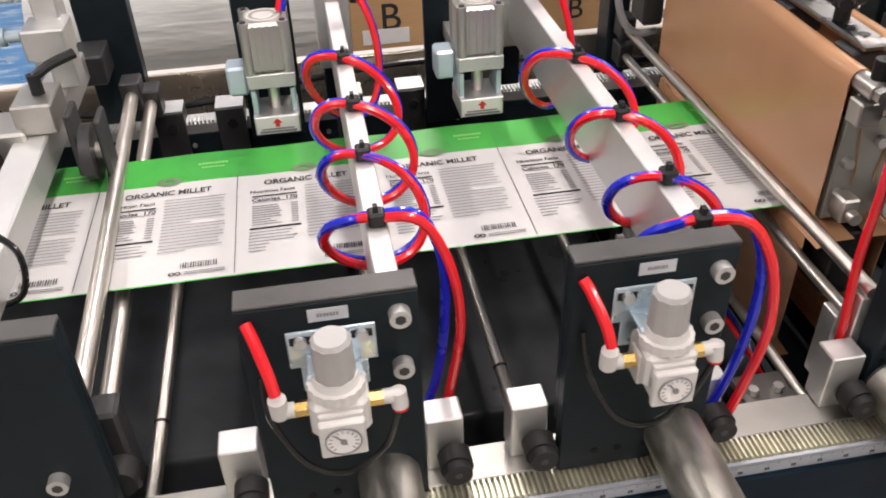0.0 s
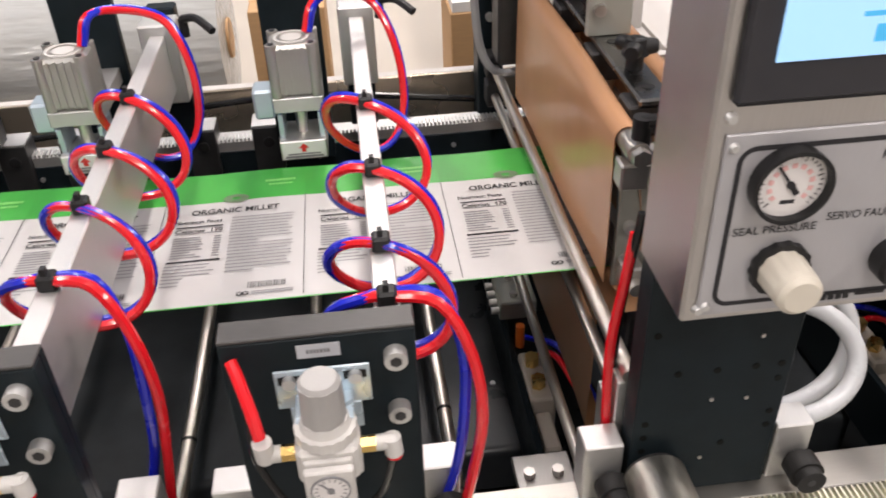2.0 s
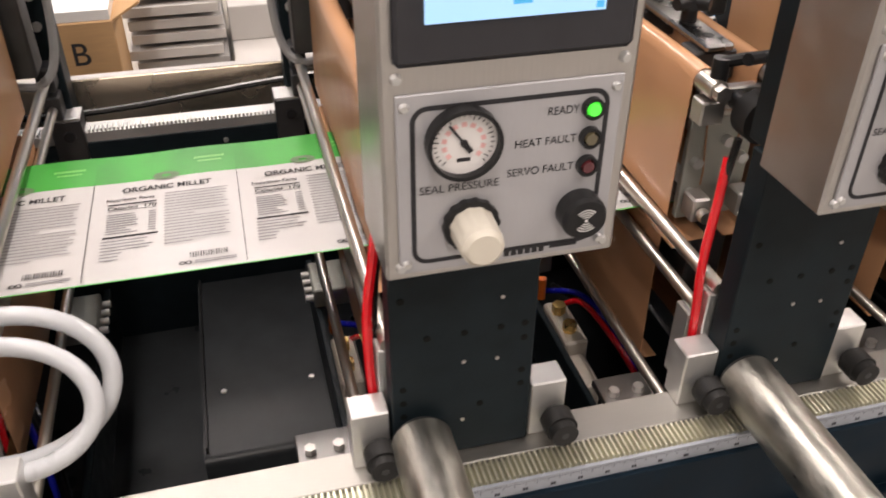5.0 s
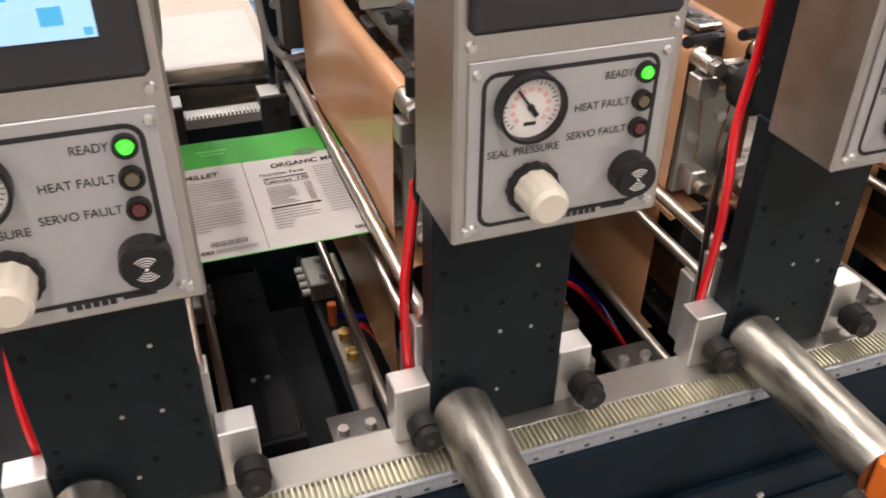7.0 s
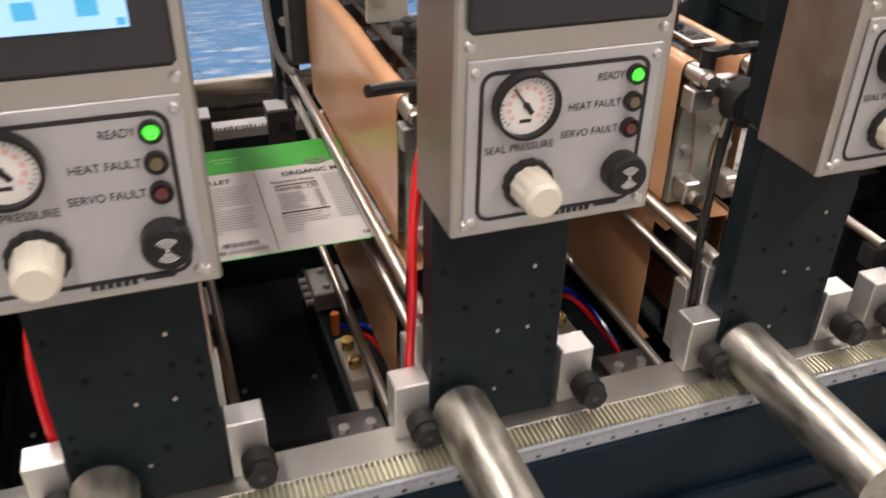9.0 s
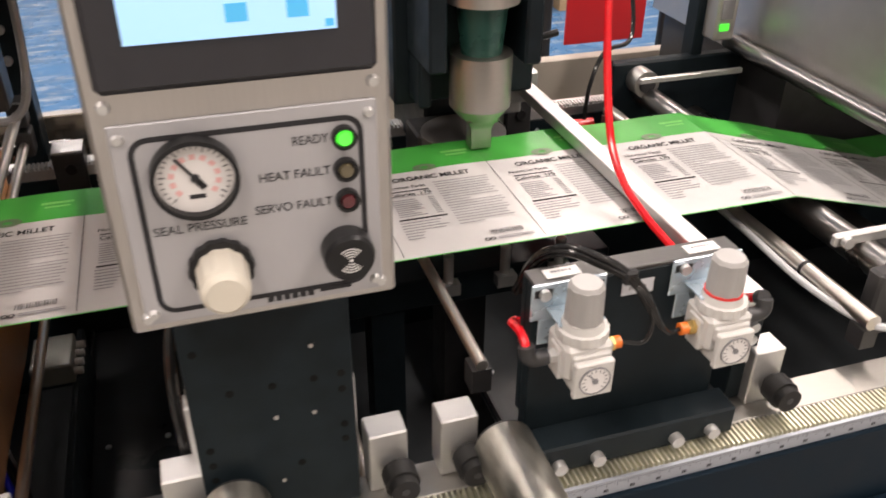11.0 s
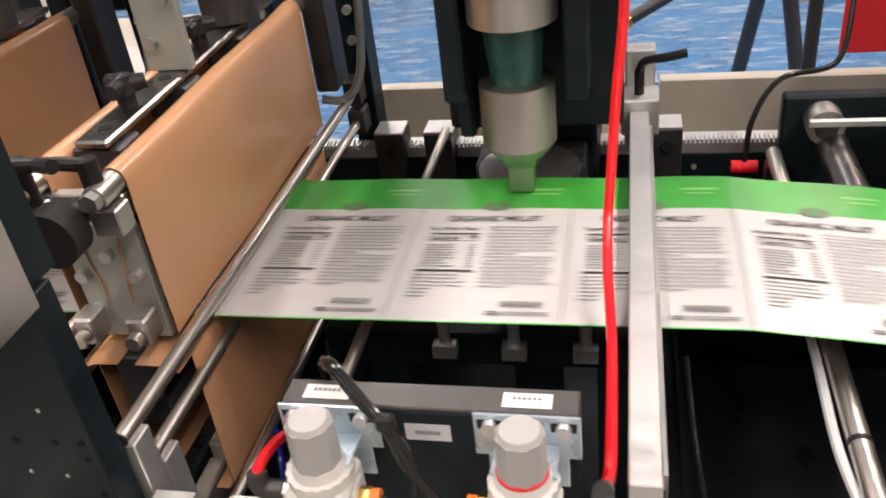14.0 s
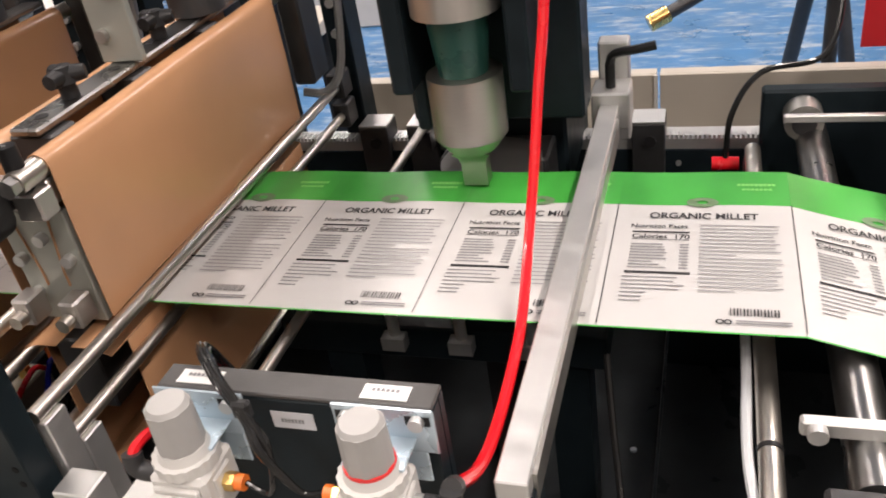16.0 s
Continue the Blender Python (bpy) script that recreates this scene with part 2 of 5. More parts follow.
def spline(ctrl, n=10):
    """Catmull-Rom points through the control points."""
    c = [Vector(p) for p in ctrl]
    c = [2 * c[0] - c[1]] + c + [2 * c[-1] - c[-2]]
    out = []
    for i in range(1, len(c) - 2):
        for k in range(n):
            t = k / n
            out.append(0.5 * ((2 * c[i]) + (c[i + 1] - c[i - 1]) * t + (2 * c[i - 1] - 5 * c[i] + 4 * c[i + 1] - c[i + 2]) * t * t + (3 * c[i] - c[i - 1] - 3 * c[i + 1] + c[i + 2]) * t ** 3))
    out.append(c[-2])
    return out


def quad(bm, x0, x1, y0, y1, z):
    bm.faces.new([bm.verts.new(p) for p in ((x0, y0, z), (x1, y0, z), (x1, y1, z), (x0, y1, z))])


def fquad(bm, x0, x1, z0, z1, y):
    """An upright quad that faces the front."""
    bm.faces.new([bm.verts.new(p) for p in ((x0, y, z0), (x1, y, z0), (x1, y, z1), (x0, y, z1))])


def part(name, bm, material, parent=None, label="", smooth=True):
    me = bpy.data.meshes.new(name)
    bm.normal_update()
    bm.to_mesh(me)
    bm.free()
    if smooth:
        me.polygons.foreach_set("use_smooth", [True] * len(me.polygons))
        me.set_sharp_from_angle(angle=radians(35))
    me.materials.append(material)
    ob = new(name, me)
    if parent is not None:
        ob.parent = parent
    if label:
        ob["label"] = label
    return ob


def thing(name, label, category, group="", at=(0, 0, 0), kind=""):
    ob = new(name)
    ob.location = at
    ob.empty_display_size = 0.02
    return tagged(ob, label, category, group, kind)


def B(*a, **k):
    bm = bmesh.new()
    box(bm, *a, **k)
    return bm


def C(*a, **k):
    bm = bmesh.new()
    rod(bm, *a, **k)
    return bm


def T(pts, r, seg=8):
    bm = bmesh.new()
    tube(bm, pts, r, seg)
    return bm


def words(name, text, size, m, material, parent, width=None, bold=0.004):
    """Flat lettering in the x-y plane of m, centred."""
    cu = bpy.data.curves.new(name, "FONT")
    cu.body, cu.size, cu.align_x, cu.align_y = text, size, "CENTER", "CENTER"
    cu.offset = size * bold
    tmp = new("tmp_words", cu)
    dg = bpy.context.evaluated_depsgraph_get()
    me = bpy.data.meshes.new_from_object(tmp.evaluated_get(dg))
    bpy.data.objects.remove(tmp)
    xs = [v.co.x for v in me.vertices]
    if width and xs:
        f = width / (max(xs) - min(xs))
        me.transform(Matrix.Diagonal((f, 1, 1, 1)))
    me.transform(m)
    me.name = name
    me.materials.clear()
    me.materials.append(material)
    ob = new(name, me)
    ob.parent = parent
    return ob


FRONT = Matrix.Rotation(radians(90), 4, "X")

# ---------- hall ----------
tagged(part("floor", B(-8, 10, 0.8, 9, -0.1, 0), FLOOR), "worn blue painted concrete floor with scuffed bare patches", "floor", kind="structure")
# Unseen grey slab, added so the metal faces don't mirror the blue floor.
tagged(part("neutral_front_floor", B(-8, 10, -4, 0.8, -0.1, 0), FRONTGREY), "plain grey floor added out of view to keep reflections neutral", "floor", kind="structure")
for nm, a in (("wall_north", (-8, 10, 9, 9.2, 0, 4.6)), ("wall_south", (-8, 10, -4.2, -4, 0, 4.6)), ("wall_west", (-8.2, -8, -4, 9, 0, 4.6)), ("wall_east", (10, 10.2, -4, 9, 0, 4.6))):
    tagged(part(nm, B(*a), WALLM), "plain painted block wall of the hall", "wall", kind="structure")
tagged(part("ceiling", B(-8, 10, -4, 9, 4.6, 4.75), CEILM), "plain white hall ceiling", "ceiling", kind="structure")

# ---------- machine frame ----------
RAILZ = 0.888
X0, X1 = -1.0, 3.3
frame_ob = thing("machine_frame", "long dark steel pouch machine frame with aluminium guide rails", "machine")
front_rail = part("front_rail", B(X0, X1, 0.4625, 0.5, RAILZ - 0.03, RAILZ, bev=0.001), RAILM, frame_ob, "bright aluminium guide rail")
part("rack_bed", B(X0, X1, 0.438, 0.4622, RAILZ - 0.03, RAILZ - 0.006), RACKBED, frame_ob)
bm = bmesh.new()
for i in range(int((X1 - X0) / 0.005)):
    x = X0 + i * 0.005
    v = [bm.verts.new(p) for p in ((x, 0.4385, RAILZ - 0.006), (x + 0.0034, 0.4385, RAILZ - 0.006), (x + 0.0026, 0.4395, RAILZ), (x + 0.0008, 0.4395, RAILZ),
                                   (x, 0.462, RAILZ - 0.006), (x + 0.0034, 0.462, RAILZ - 0.006), (x + 0.0026, 0.462, RAILZ), (x + 0.0008, 0.462, RAILZ))]
    for f in ((3, 2, 6, 7), (0, 1, 2, 3), (1, 5, 6, 2), (0, 3, 7, 4)):
        bm.faces.new([v[k] for k in f])
tagged(part("rack_teeth", bm, RACK, frame_ob, "fine gear rack teeth", smooth=False), kind="stuff")
scale_strip = part("scale_strip", B(X0, X1, 0.4345, 0.4378, RAILZ - 0.018, RAILZ - 0.002), SCALE, frame_ob, "silver measuring scale with dark graduations")
bm = bmesh.new()
for i in range(int((X1 - X0) / 0.0025)):
    x = X0 + i * 0.0025
    fquad(bm, x, x + 0.0005, RAILZ - (0.009 if i % 4 == 0 else 0.006), RAILZ - 0.003, 0.4342)
for i in range(int((X1 - X0) / 0.025)):
    x = X0 + i * 0.025
    fquad(bm, x - 0.0022, x - 0.0002, RAILZ - 0.0148, RAILZ - 0.0112, 0.4342)
    fquad(bm, x + 0.0003, x + 0.0022, RAILZ - 0.0148, RAILZ - 0.0112, 0.4342)
tagged(part("graduation", bm, INK, frame_ob, smooth=False), kind="stuff")
part("front_panel", B(X0, X1, 0.43, 0.4379, 0.66, RAILZ - 0.0185, bev=0.001), NAVY, frame_ob, "dark slate painted front panel")
part("lower_panel", B(X0, X1, 0.418, 0.4298, 0.12, 0.775, bev=0.002), NAVY, frame_ob)
for x in (-0.3, 0.55, 1.4, 2.25):
    door = part("access_door", B(x, x + 0.78, 0.4135, 0.4178, 0.2, 0.735, bev=0.0015), NAVY, frame_ob, "dark slate access door")
    for dx, dz in ((0.02, 0.72), (0.76, 0.72), (0.4, 0.72), (0.2, 0.72)):
        part("door_screw", C((x + dx, 0.4134, dz), (x + dx, 0.411, dz), 0.004, 10), ALUP, door)
part("base_plinth", B(X0, X1, 0.45, 1.25, 0.0, 0.12), DARKST, frame_ob)
for i in range(16):
    part("panel_screw", C((X0 + 0.15 + i * 0.27, 0.418, 0.745), (X0 + 0.15 + i * 0.27, 0.4155, 0.745), 0.004, 10), ALUP, frame_ob)
part("back_panel", B(X0, X1, 1.17, 1.2, 0.12, 0.86), BLACKP, frame_ob)
part("bottom_pan", B(X0, X1, 0.44, 1.17, 0.5, 0.52), PAN, frame_ob, "black sheet tray under the web")
for x in (X0, X1 - 0.02):
    part("end_plate", B(x, x + 0.02, 0.5, 1.17, 0.12, 0.86), NAVY, frame_ob)
# back rail
part("back_rail", B(X0, X1, 1.13, 1.165, 0.862, 0.9, bev=0.001), BLACKP, frame_ob, "black rear guide rail")
part("back_rack_bed", B(X0, X1, 1.1315, 1.165, 0.9002, 0.914), ALUP, frame_ob)
bm = bmesh.new()
for i in range(int((X1 - X0) / 0.0055)):
    x = X0 + i * 0.0055
    box(bm, x, x + 0.003, 1.1318, 1.15, 0.9141, 0.9185)
tagged(part("back_rack_teeth", bm, ALUP, frame_ob, "pale rear rack teeth", smooth=False), kind="stuff")
for i in range(22):
    x = X0 + 0.1 + i * 0.193
    part("rail_bolt", C((x, 1.1302, 0.882), (x, 1.127, 0.882), 0.0035, 8), ALUP, frame_ob)
for x in (-0.154, -0.07, 0.099, 0.189, 0.632, 0.931, 1.081, 1.228, 1.40, 1.52, 1.70, 1.81, 1.986, 2.054, 2.345):
    clamp = part("rear_clamp", B(x - 0.02, x + 0.02, 1.12, 1.16, 0.87, 0.939, bev=0.0015), DARKST, frame_ob, "dark clamp block with bright top")
    part("clamp_top", B(x - 0.0195, x + 0.0195, 1.1205, 1.1595, 0.9392, 0.9415), ALUP, clamp)
    part("clamp_screw", C((x + 0.002, 1.1199, 0.917), (x + 0.002, 1.116, 0.917), 0.0075, 12), BLACKPL, clamp)
# beige rear guard with panel joints
for i in range(9):
    x = X0 + 0.02 + i * 0.475
    if 1.6 <= x + 0.2 < 3.2:
        part("rear_guard", B(x, x + 0.47, 1.36, 1.366, 0.74, 0.905, bev=0.001), BEIGE, frame_ob, "beige sheet metal rear guard panel")
        part("guard_lip", B(x, x + 0.47, 1.3662, 1.385, 0.899, 0.905), BEIGE, frame_ob)
for i in range(1, 9):
    x = X0 + 0.0175 + i * 0.475 - 0.003
    part("joint_strip", B(x - 0.003, x + 0.003, 1.356, 1.3598, 0.75, 0.905), GREYCARD, frame_ob)
part("rear_deflector", B(X0, 1.78, 1.235, 1.24, 0.86, 0.948, bev=0.001), BRSTEEL, frame_ob, "tinted reflective sheet behind the rear rail")
part("deflector_lip", B(X0, 1.78, 1.2402, 1.256, 0.944, 0.948), GREYCARD, frame_ob)
part("rear_cable", T(spline([(x, 1.2 + 0.012 * math.sin(x * 9), 0.928 + 0.013 * math.sin(x * 7)) for x in [X0 + 0.1 * k for k in range(28)]], 4), 0.005), BLACKT, frame_ob, "black cable behind the rack")
part("rear_shelf", B(X0, X1, 1.2, 1.36, 0.74, 0.746), BEIGE, frame_ob)


def carriage_blocks(xs):
    """Aluminium clamp blocks with black thumb knobs on the front rail."""
    for x in xs:
        t = thing("rail_clamp", "square aluminium clamp block with black thumb knob on the rail", "clamp", "rail clamps", (x, 0.48, RAILZ))
        part("block", B(-0.016, 0.016, 0, 0.026, 0, 0.06, bev=0.0012), ALUP, t)
        k = part("knob", C((0.006, -0.001, 0.024), (0.006, -0.006, 0.024), 0.009, 16), BLACKPL, t, "black thumb knob")
        part("knob_rim", C((0.006, -0.006, 0.024), (0.006, -0.022, 0.024), 0.0142, 20), BLACKRU, k)
        part("knob_cap", C((0.006, -0.022, 0.024), (0.006, -0.03, 0.024), 0.0118, 20), BLACKRU, k)
        part("knob_socket", C((0.006, -0.0299, 0.024), (0.006, -0.0304, 0.024), 0.0035, 6), DARKST, k)


carriage_blocks((-0.19, -0.046, 0.123, 0.196, 0.355, 0.487, 0.645, 0.928, 1.083, 1.228, 1.38, 1.522, 1.68, 1.817, 1.974, 2.034, 2.33))


def handle_tube(x, counter=False, length=0.19):
    t = thing("adjuster_tube", "galvanised steel adjuster tube with orange digital counter" if counter else "plain galvanised steel adjuster tube on the front rail", "adjuster", "adjuster tubes", (x, 0.468, 0.921))
    bm = bmesh.new()
    rod(bm, (0, 0, 0), (0, -length, 0), 0.0255, 28)
    part("barrel", bm, TUBE, t)
    part("bore", C((0, 0.004, 0), (0, -0.0001, 0), 0.0235, 24), DARKST, t)
    part("support", B(-0.012, 0.012, -0.004, 0.016, -0.06, -0.02), DARKST, t)
    if counter:
        cshape = bmesh.new()
        box(cshape, -0.021, 0.021, -length - 0.034, -length - 0.001, -0.026, 0.03, bev=0.006)
        o = part("counter", cshape, ORANGE, t, "orange digital position counter")
        part("counter_display", B(-0.014, 0.012, -length - 0.03, -length - 0.008, 0.0302, 0.0318, bev=0.0005), LCD, o)
        for i in range(3):
            part("counter_button", B(-0.013 + i * 0.009, -0.006 + i * 0.009, -length - 0.0065, -length - 0.003, 0.0302, 0.0322), BLUET, o)
        part("spindle", C((0, -length - 0.034, 0), (0, -length - 0.075, 0), 0.009, 16), STEEL, t)
        cr = part("crank", B(-0.05, 0.006, -length - 0.066, -length - 0.052, -0.008, 0.008, bev=0.003), DARKST, t)
        part("crank_handle", C((-0.045, -length - 0.052, 0), (-0.045, -length - 0.012, 0), 0.009, 14), BLACKRU, cr)
    return t


for x, c in ((0.072, False), (0.315, False), (0.526, False), (0.968, True), (1.268, False), (1.562, True), (1.852, False), (2.068, True)):
    handle_tube(x, c, 0.172 if c else 0.19)

# ---------- regulators ----------


def regulator(at, red_band=False, elbows="lr", name="air_regulator"):
    t = thing(name, "white air pressure regulator with grey knob and small square gauge", "regulator", "air regulators", at)
    bm = bmesh.new()
    box(bm, -0.0195, 0.0195, -0.018, 0.018, -0.016, 0.014, bev=0.003)
    box(bm, -0.0212, -0.014, -0.009, 0.009, -0.02, 0.008, bev=0.001)
    box(bm, 0.014, 0.0212, -0.009, 0.009, -0.02, 0.008, bev=0.001)
    box(bm, -0.0155, 0.0155, -0.0212, -0.0175, -0.004, 0.0085, bev=0.001)
    part("body", bm, WHITEPL, t)
    bm = bmesh.new()
    fluted(bm, 0.0141, 0.022, 0.0205, 0.0198, 18)
    rod(bm, (0, 0, 0.0219), (0, 0, 0.028), 0.0168, 28, 0.0152)
    part("bonnet_ring", bm, WHITEPL, t, "ribbed white collar")
    if red_band:
        part("warning_band", C((0, 0, 0.0281), (0, 0, 0.0302), 0.0153, 24), REDINK, t, "thin red ring")
    bm = bmesh.new()
    fluted(bm, 0.0282, 0.0575, 0.0147, 0.0141, 9, 0.94)
    rod(bm, (0, 0, 0.0574), (0, 0, 0.0605), 0.0134, 24, 0.0112)
    part("knob", bm, GREYKNOB, t, "grey ribbed knob")
    g = part("gauge", B(-0.016, 0.016, -0.0275, -0.0212, -0.0265, 0.0055, bev=0.0012), WHITEPL, t, "small square pressure gauge")
    part("gauge_neck", B(-0.013, 0.013, -0.0211, 0.012, -0.026, -0.0161), WHITEPL, t)
    part("dial", C((0, -0.0276, -0.0105), (0, -0.0282, -0.0105), 0.0118, 24), DIAL, g)
    bm = bmesh.new()
    ring(bm, (0, -0.0277, -0.0105), (0, -1, 0), 0.0128, 0.0118, 0.0012, 24)
    for i in range(13):
        a = radians(-135 + i * 22.5)
        box(bm, -0.0003, 0.0003, -0.0288, -0.0284, 0.0082, 0.0105, m=Matrix.Translation((0, 0, -0.0105)) @ Matrix.Rotation(a, 4, "Y"))
    box(bm, -0.0006, 0.0006, -0.0291, -0.0286, -0.0035, 0.009, m=Matrix.Translation((0, 0, -0.0105)) @ Matrix.Rotation(radians(-38), 4, "Y"))
    rod(bm, (0, -0.0283, -0.0105), (0, -0.0294, -0.0105), 0.0024, 12)
    part("gauge_scale", bm, GREYINK, g)
    # bracket
    bm = bmesh.new()
    box(bm, -0.0315, 0.0315, 0.0255, 0.0275, 0.012, 0.0455, bev=0.0008)
    box(bm, -0.024, 0.024, 0.0255, 0.0274, -0.012, 0.0125, bev=0.0008)
    box(bm, -0.019, 0.019, 0.0, 0.0255, 0.0225, 0.0242, bev=0.0005)
    br = part("bracket", bm, ZINC, t, "bluish zinc plated bracket")
    for sx in (-1, 1):
        part("slot", B(sx * 0.0215 - 0.0075, sx * 0.0215 + 0.0075, 0.0249, 0.0254, 0.034, 0.041, bev=0.0002), BLACKPL, br)
        part("bracket_screw", C((sx * 0.0215, 0.0253, 0.0375), (sx * 0.0215, 0.0205, 0.0375), 0.0046, 12), ALUP, br)
    if "l" in elbows:
        f = part("left_fitting", C((-0.0196, 0, -0.002), (-0.031, 0, -0.002), 0.0058, 6), BRASS, t, "brass hexagon fitting")
        bm = bmesh.new()
        rod(bm, (-0.031, 0, -0.002), (-0.044, 0, -0.002), 0.0058, 14)
        rod(bm, (-0.0415, 0, -0.005), (-0.0418, -0.002, 0.012), 0.0066, 14)
        part("left_elbow", bm, WHITEPL, t, "white push-in elbow")
    if "r" in elbows:
        part("right_fitting", C((0.0196, 0, -0.002), (0.031, 0, -0.002), 0.0058, 6), BRASS, t, "brass hexagon fitting")
        bm = bmesh.new()
        rod(bm, (0.031, 0, -0.002), (0.044, 0, -0.002), 0.0056, 14)
        rod(bm, (0.0415, 0, 0.002), (0.0425, -0.001, -0.012), 0.0062, 14)
        e = part("right_elbow", bm, WHITEPL, t, "white push-in elbow")
        part("release_collar", C((0.0425, -0.001, -0.0121), (0.0426, -0.001, -0.0145), 0.0056, 14), REDT, e)
    return t


def label_bars(parent, x0, x1, z0, z1, y, rows=2):
    """A silver sticker with an unreadable line of print."""
    s = part("sticker", B(x0, x1, y - 0.0006, y, z0, z1), GREYLAB, parent, "small silver sticker")
    bm = bmesh.new()
    n = 7
    for i in range(n):
        a = x0 + (x1 - x0) * (0.22 + 0.56 * i / n)
        fquad(bm, a, a + (x1 - x0) * 0.06, (z0 + z1) / 2 - 0.0016, (z0 + z1) / 2 + 0.0016, y - 0.0008)
    part("print", bm, GREYINK, s, smooth=False)


def press_plate(x0, x1, top, thick=0.021, bolts=((0.014, 0.204), (0.014, 0.155)), name="press_carriage"):
    t = thing(name, "black anodised carriage plate with regulator fixed on its face", "machine plate", "press carriages", ((x0 + x1) / 2, 0.456, RAILZ))
    w = (x1 - x0) / 2
    part("plate", B(-w, w, 0, 0.014, 0.002, top - RAILZ - 0.0005, bev=0.001), BLACKP, t)
    part("top_plate", B(-w, w, 0.0, thick, top - RAILZ, top - RAILZ + 0.003, bev=0.0008), BLACKTOP, t, "lighter grey top edge")
    part("rear_plate", B(-w, w, 0.0142, thick, 0.05, top - RAILZ - 0.0006), BLACKP, t)
    for dx, z in bolts:
        b = part("cap_bolt", C((w - dx, -0.0002, z), (w - dx, -0.0095, z), 0.0078, 18), ALUP, t, "bright socket head bolt")
        part("bolt_socket", C((w - dx, -0.0096, z), (w - dx, -0.01, z), 0.0042, 6), DARKST, b)
    for sx in (-0.032, -0.012, 0.012, 0.03):
        part("tapped_hole", C((sx, -0.0002, 0.022), (sx, -0.0006, 0.022), 0.0035, 10), HOLE, t)
    label_bars(t, -0.014, 0.014, top - RAILZ - 0.0165, top - RAILZ - 0.0055, -0.0001)
    return t


def coil_bar(x, zt, ties, start, y0=0.487, y1=1.06):
    """An aluminium arm with a red and a blue tube wound round it, tied down at the given places."""
    t = thing("press_support", "flat aluminium bar reaching over the web to the press", "support bar", "press supports", (x, 0, 0))
    part("bar", B(-0.009, 0.009, y0, y1, zt - 0.072, zt, bev=0.0012), ALUP, t)
    part("mount", B(-0.022, 0.022, y1 + 0.0005, y1 + 0.04, zt - 0.09, zt + 0.012, bev=0.002), ALUP, t)
    part("post", B(-0.018, 0.018, y1 + 0.0405, y1 + 0.065, 0.9405, zt + 0.02, bev=0.002), BLACKP, t)
    lever = part("clamp_lever", C((0.03, y1 + 0.02, zt - 0.01), (0.03, y1 + 0.02, zt + 0.012), 0.006, 12), BLACKPL, t, "black ratchet lever")
    part("lever_arm", T(spline([(0.03, y1 + 0.02, zt + 0.012), (0.05, y1 + 0.0, zt + 0.018), (0.07, y1 - 0.02, zt + 0.008)], 6), 0.005), BLACKPL, lever)
    c = thing("coiled_hose", "red and blue air tubes coiled round the bar with ties", "air hose", "coiled hoses", (x, 0, 0))
    rx, rz, cx = 0.044, 0.042, 0.006
    stops = [y1 - 0.035] + list(ties)
    for nm, m, ox, oz in (("red_tube", REDT, 0.0, 0.0), ("blue_tube", BLUET, 0.0035, 0.008)):
        sx, sy, sz = start
        lead = [(sx - x + ox, sy, sz), (sx - x + 0.012 + ox, sy + 0.01, sz + 0.03), (sx - x + 0.045, sy + 0.035 + oz, zt + 0.05)]
        coil = []
        for k in range(len(stops) - 1):
            for q in range(24):
                u = q / 24
                a = math.pi / 2 - 2 * math.pi * u
                first = (1 - u) if k == 0 else 0.0
                w = 1 + 0.07 * math.sin(k * 2.1 + u * 6.28 + x * 30)
                y = stops[k] + (stops[k + 1] - stops[k]) * u + oz * (0.5 + 0.6 * math.sin(a + k))
                coil.append((cx + (rx * w + ox * 0.5) * math.cos(a) - 0.012 * math.sin(a) * (1 - first),
                             y, zt + 0.006 - rz + (rz + 0.045 * first) * math.sin(a) - 0.012 * first))
        ye = ties[-1]
        d = 0 if nm == "red_tube" else 0.012
        tail = [(0.002, ye + oz * 0.6, zt + 0.006), (0.034, ye - 0.012 + oz, zt + 0.006), (0.054 - d * 0.4, ye - 0.022 + oz, zt - 0.032), (0.061 - d, ye - 0.026 + oz, zt - 0.09), (0.053 - d, ye - 0.022 + oz, zt - 0.16), (0.042 - d * 1.6, ye - 0.016 + oz, zt - 0.225)]
        pts = spline(lead + coil[1::2] + tail, 4)
        part(nm, T(pts, 0.0043, 8), m, c)
    for y in ties:
        bm = bmesh.new()
        box(bm, -0.0065, 0.0075, y - 0.006, y + 0.008, zt - 0.001, zt + 0.0125, bev=0.002)
        box(bm, -0.002, 0.002, y - 0.003, y + 0.003, zt + 0.012, zt + 0.018)
        part("cable_tie", bm, BLACKPL, c, "black cable tie")
    return c


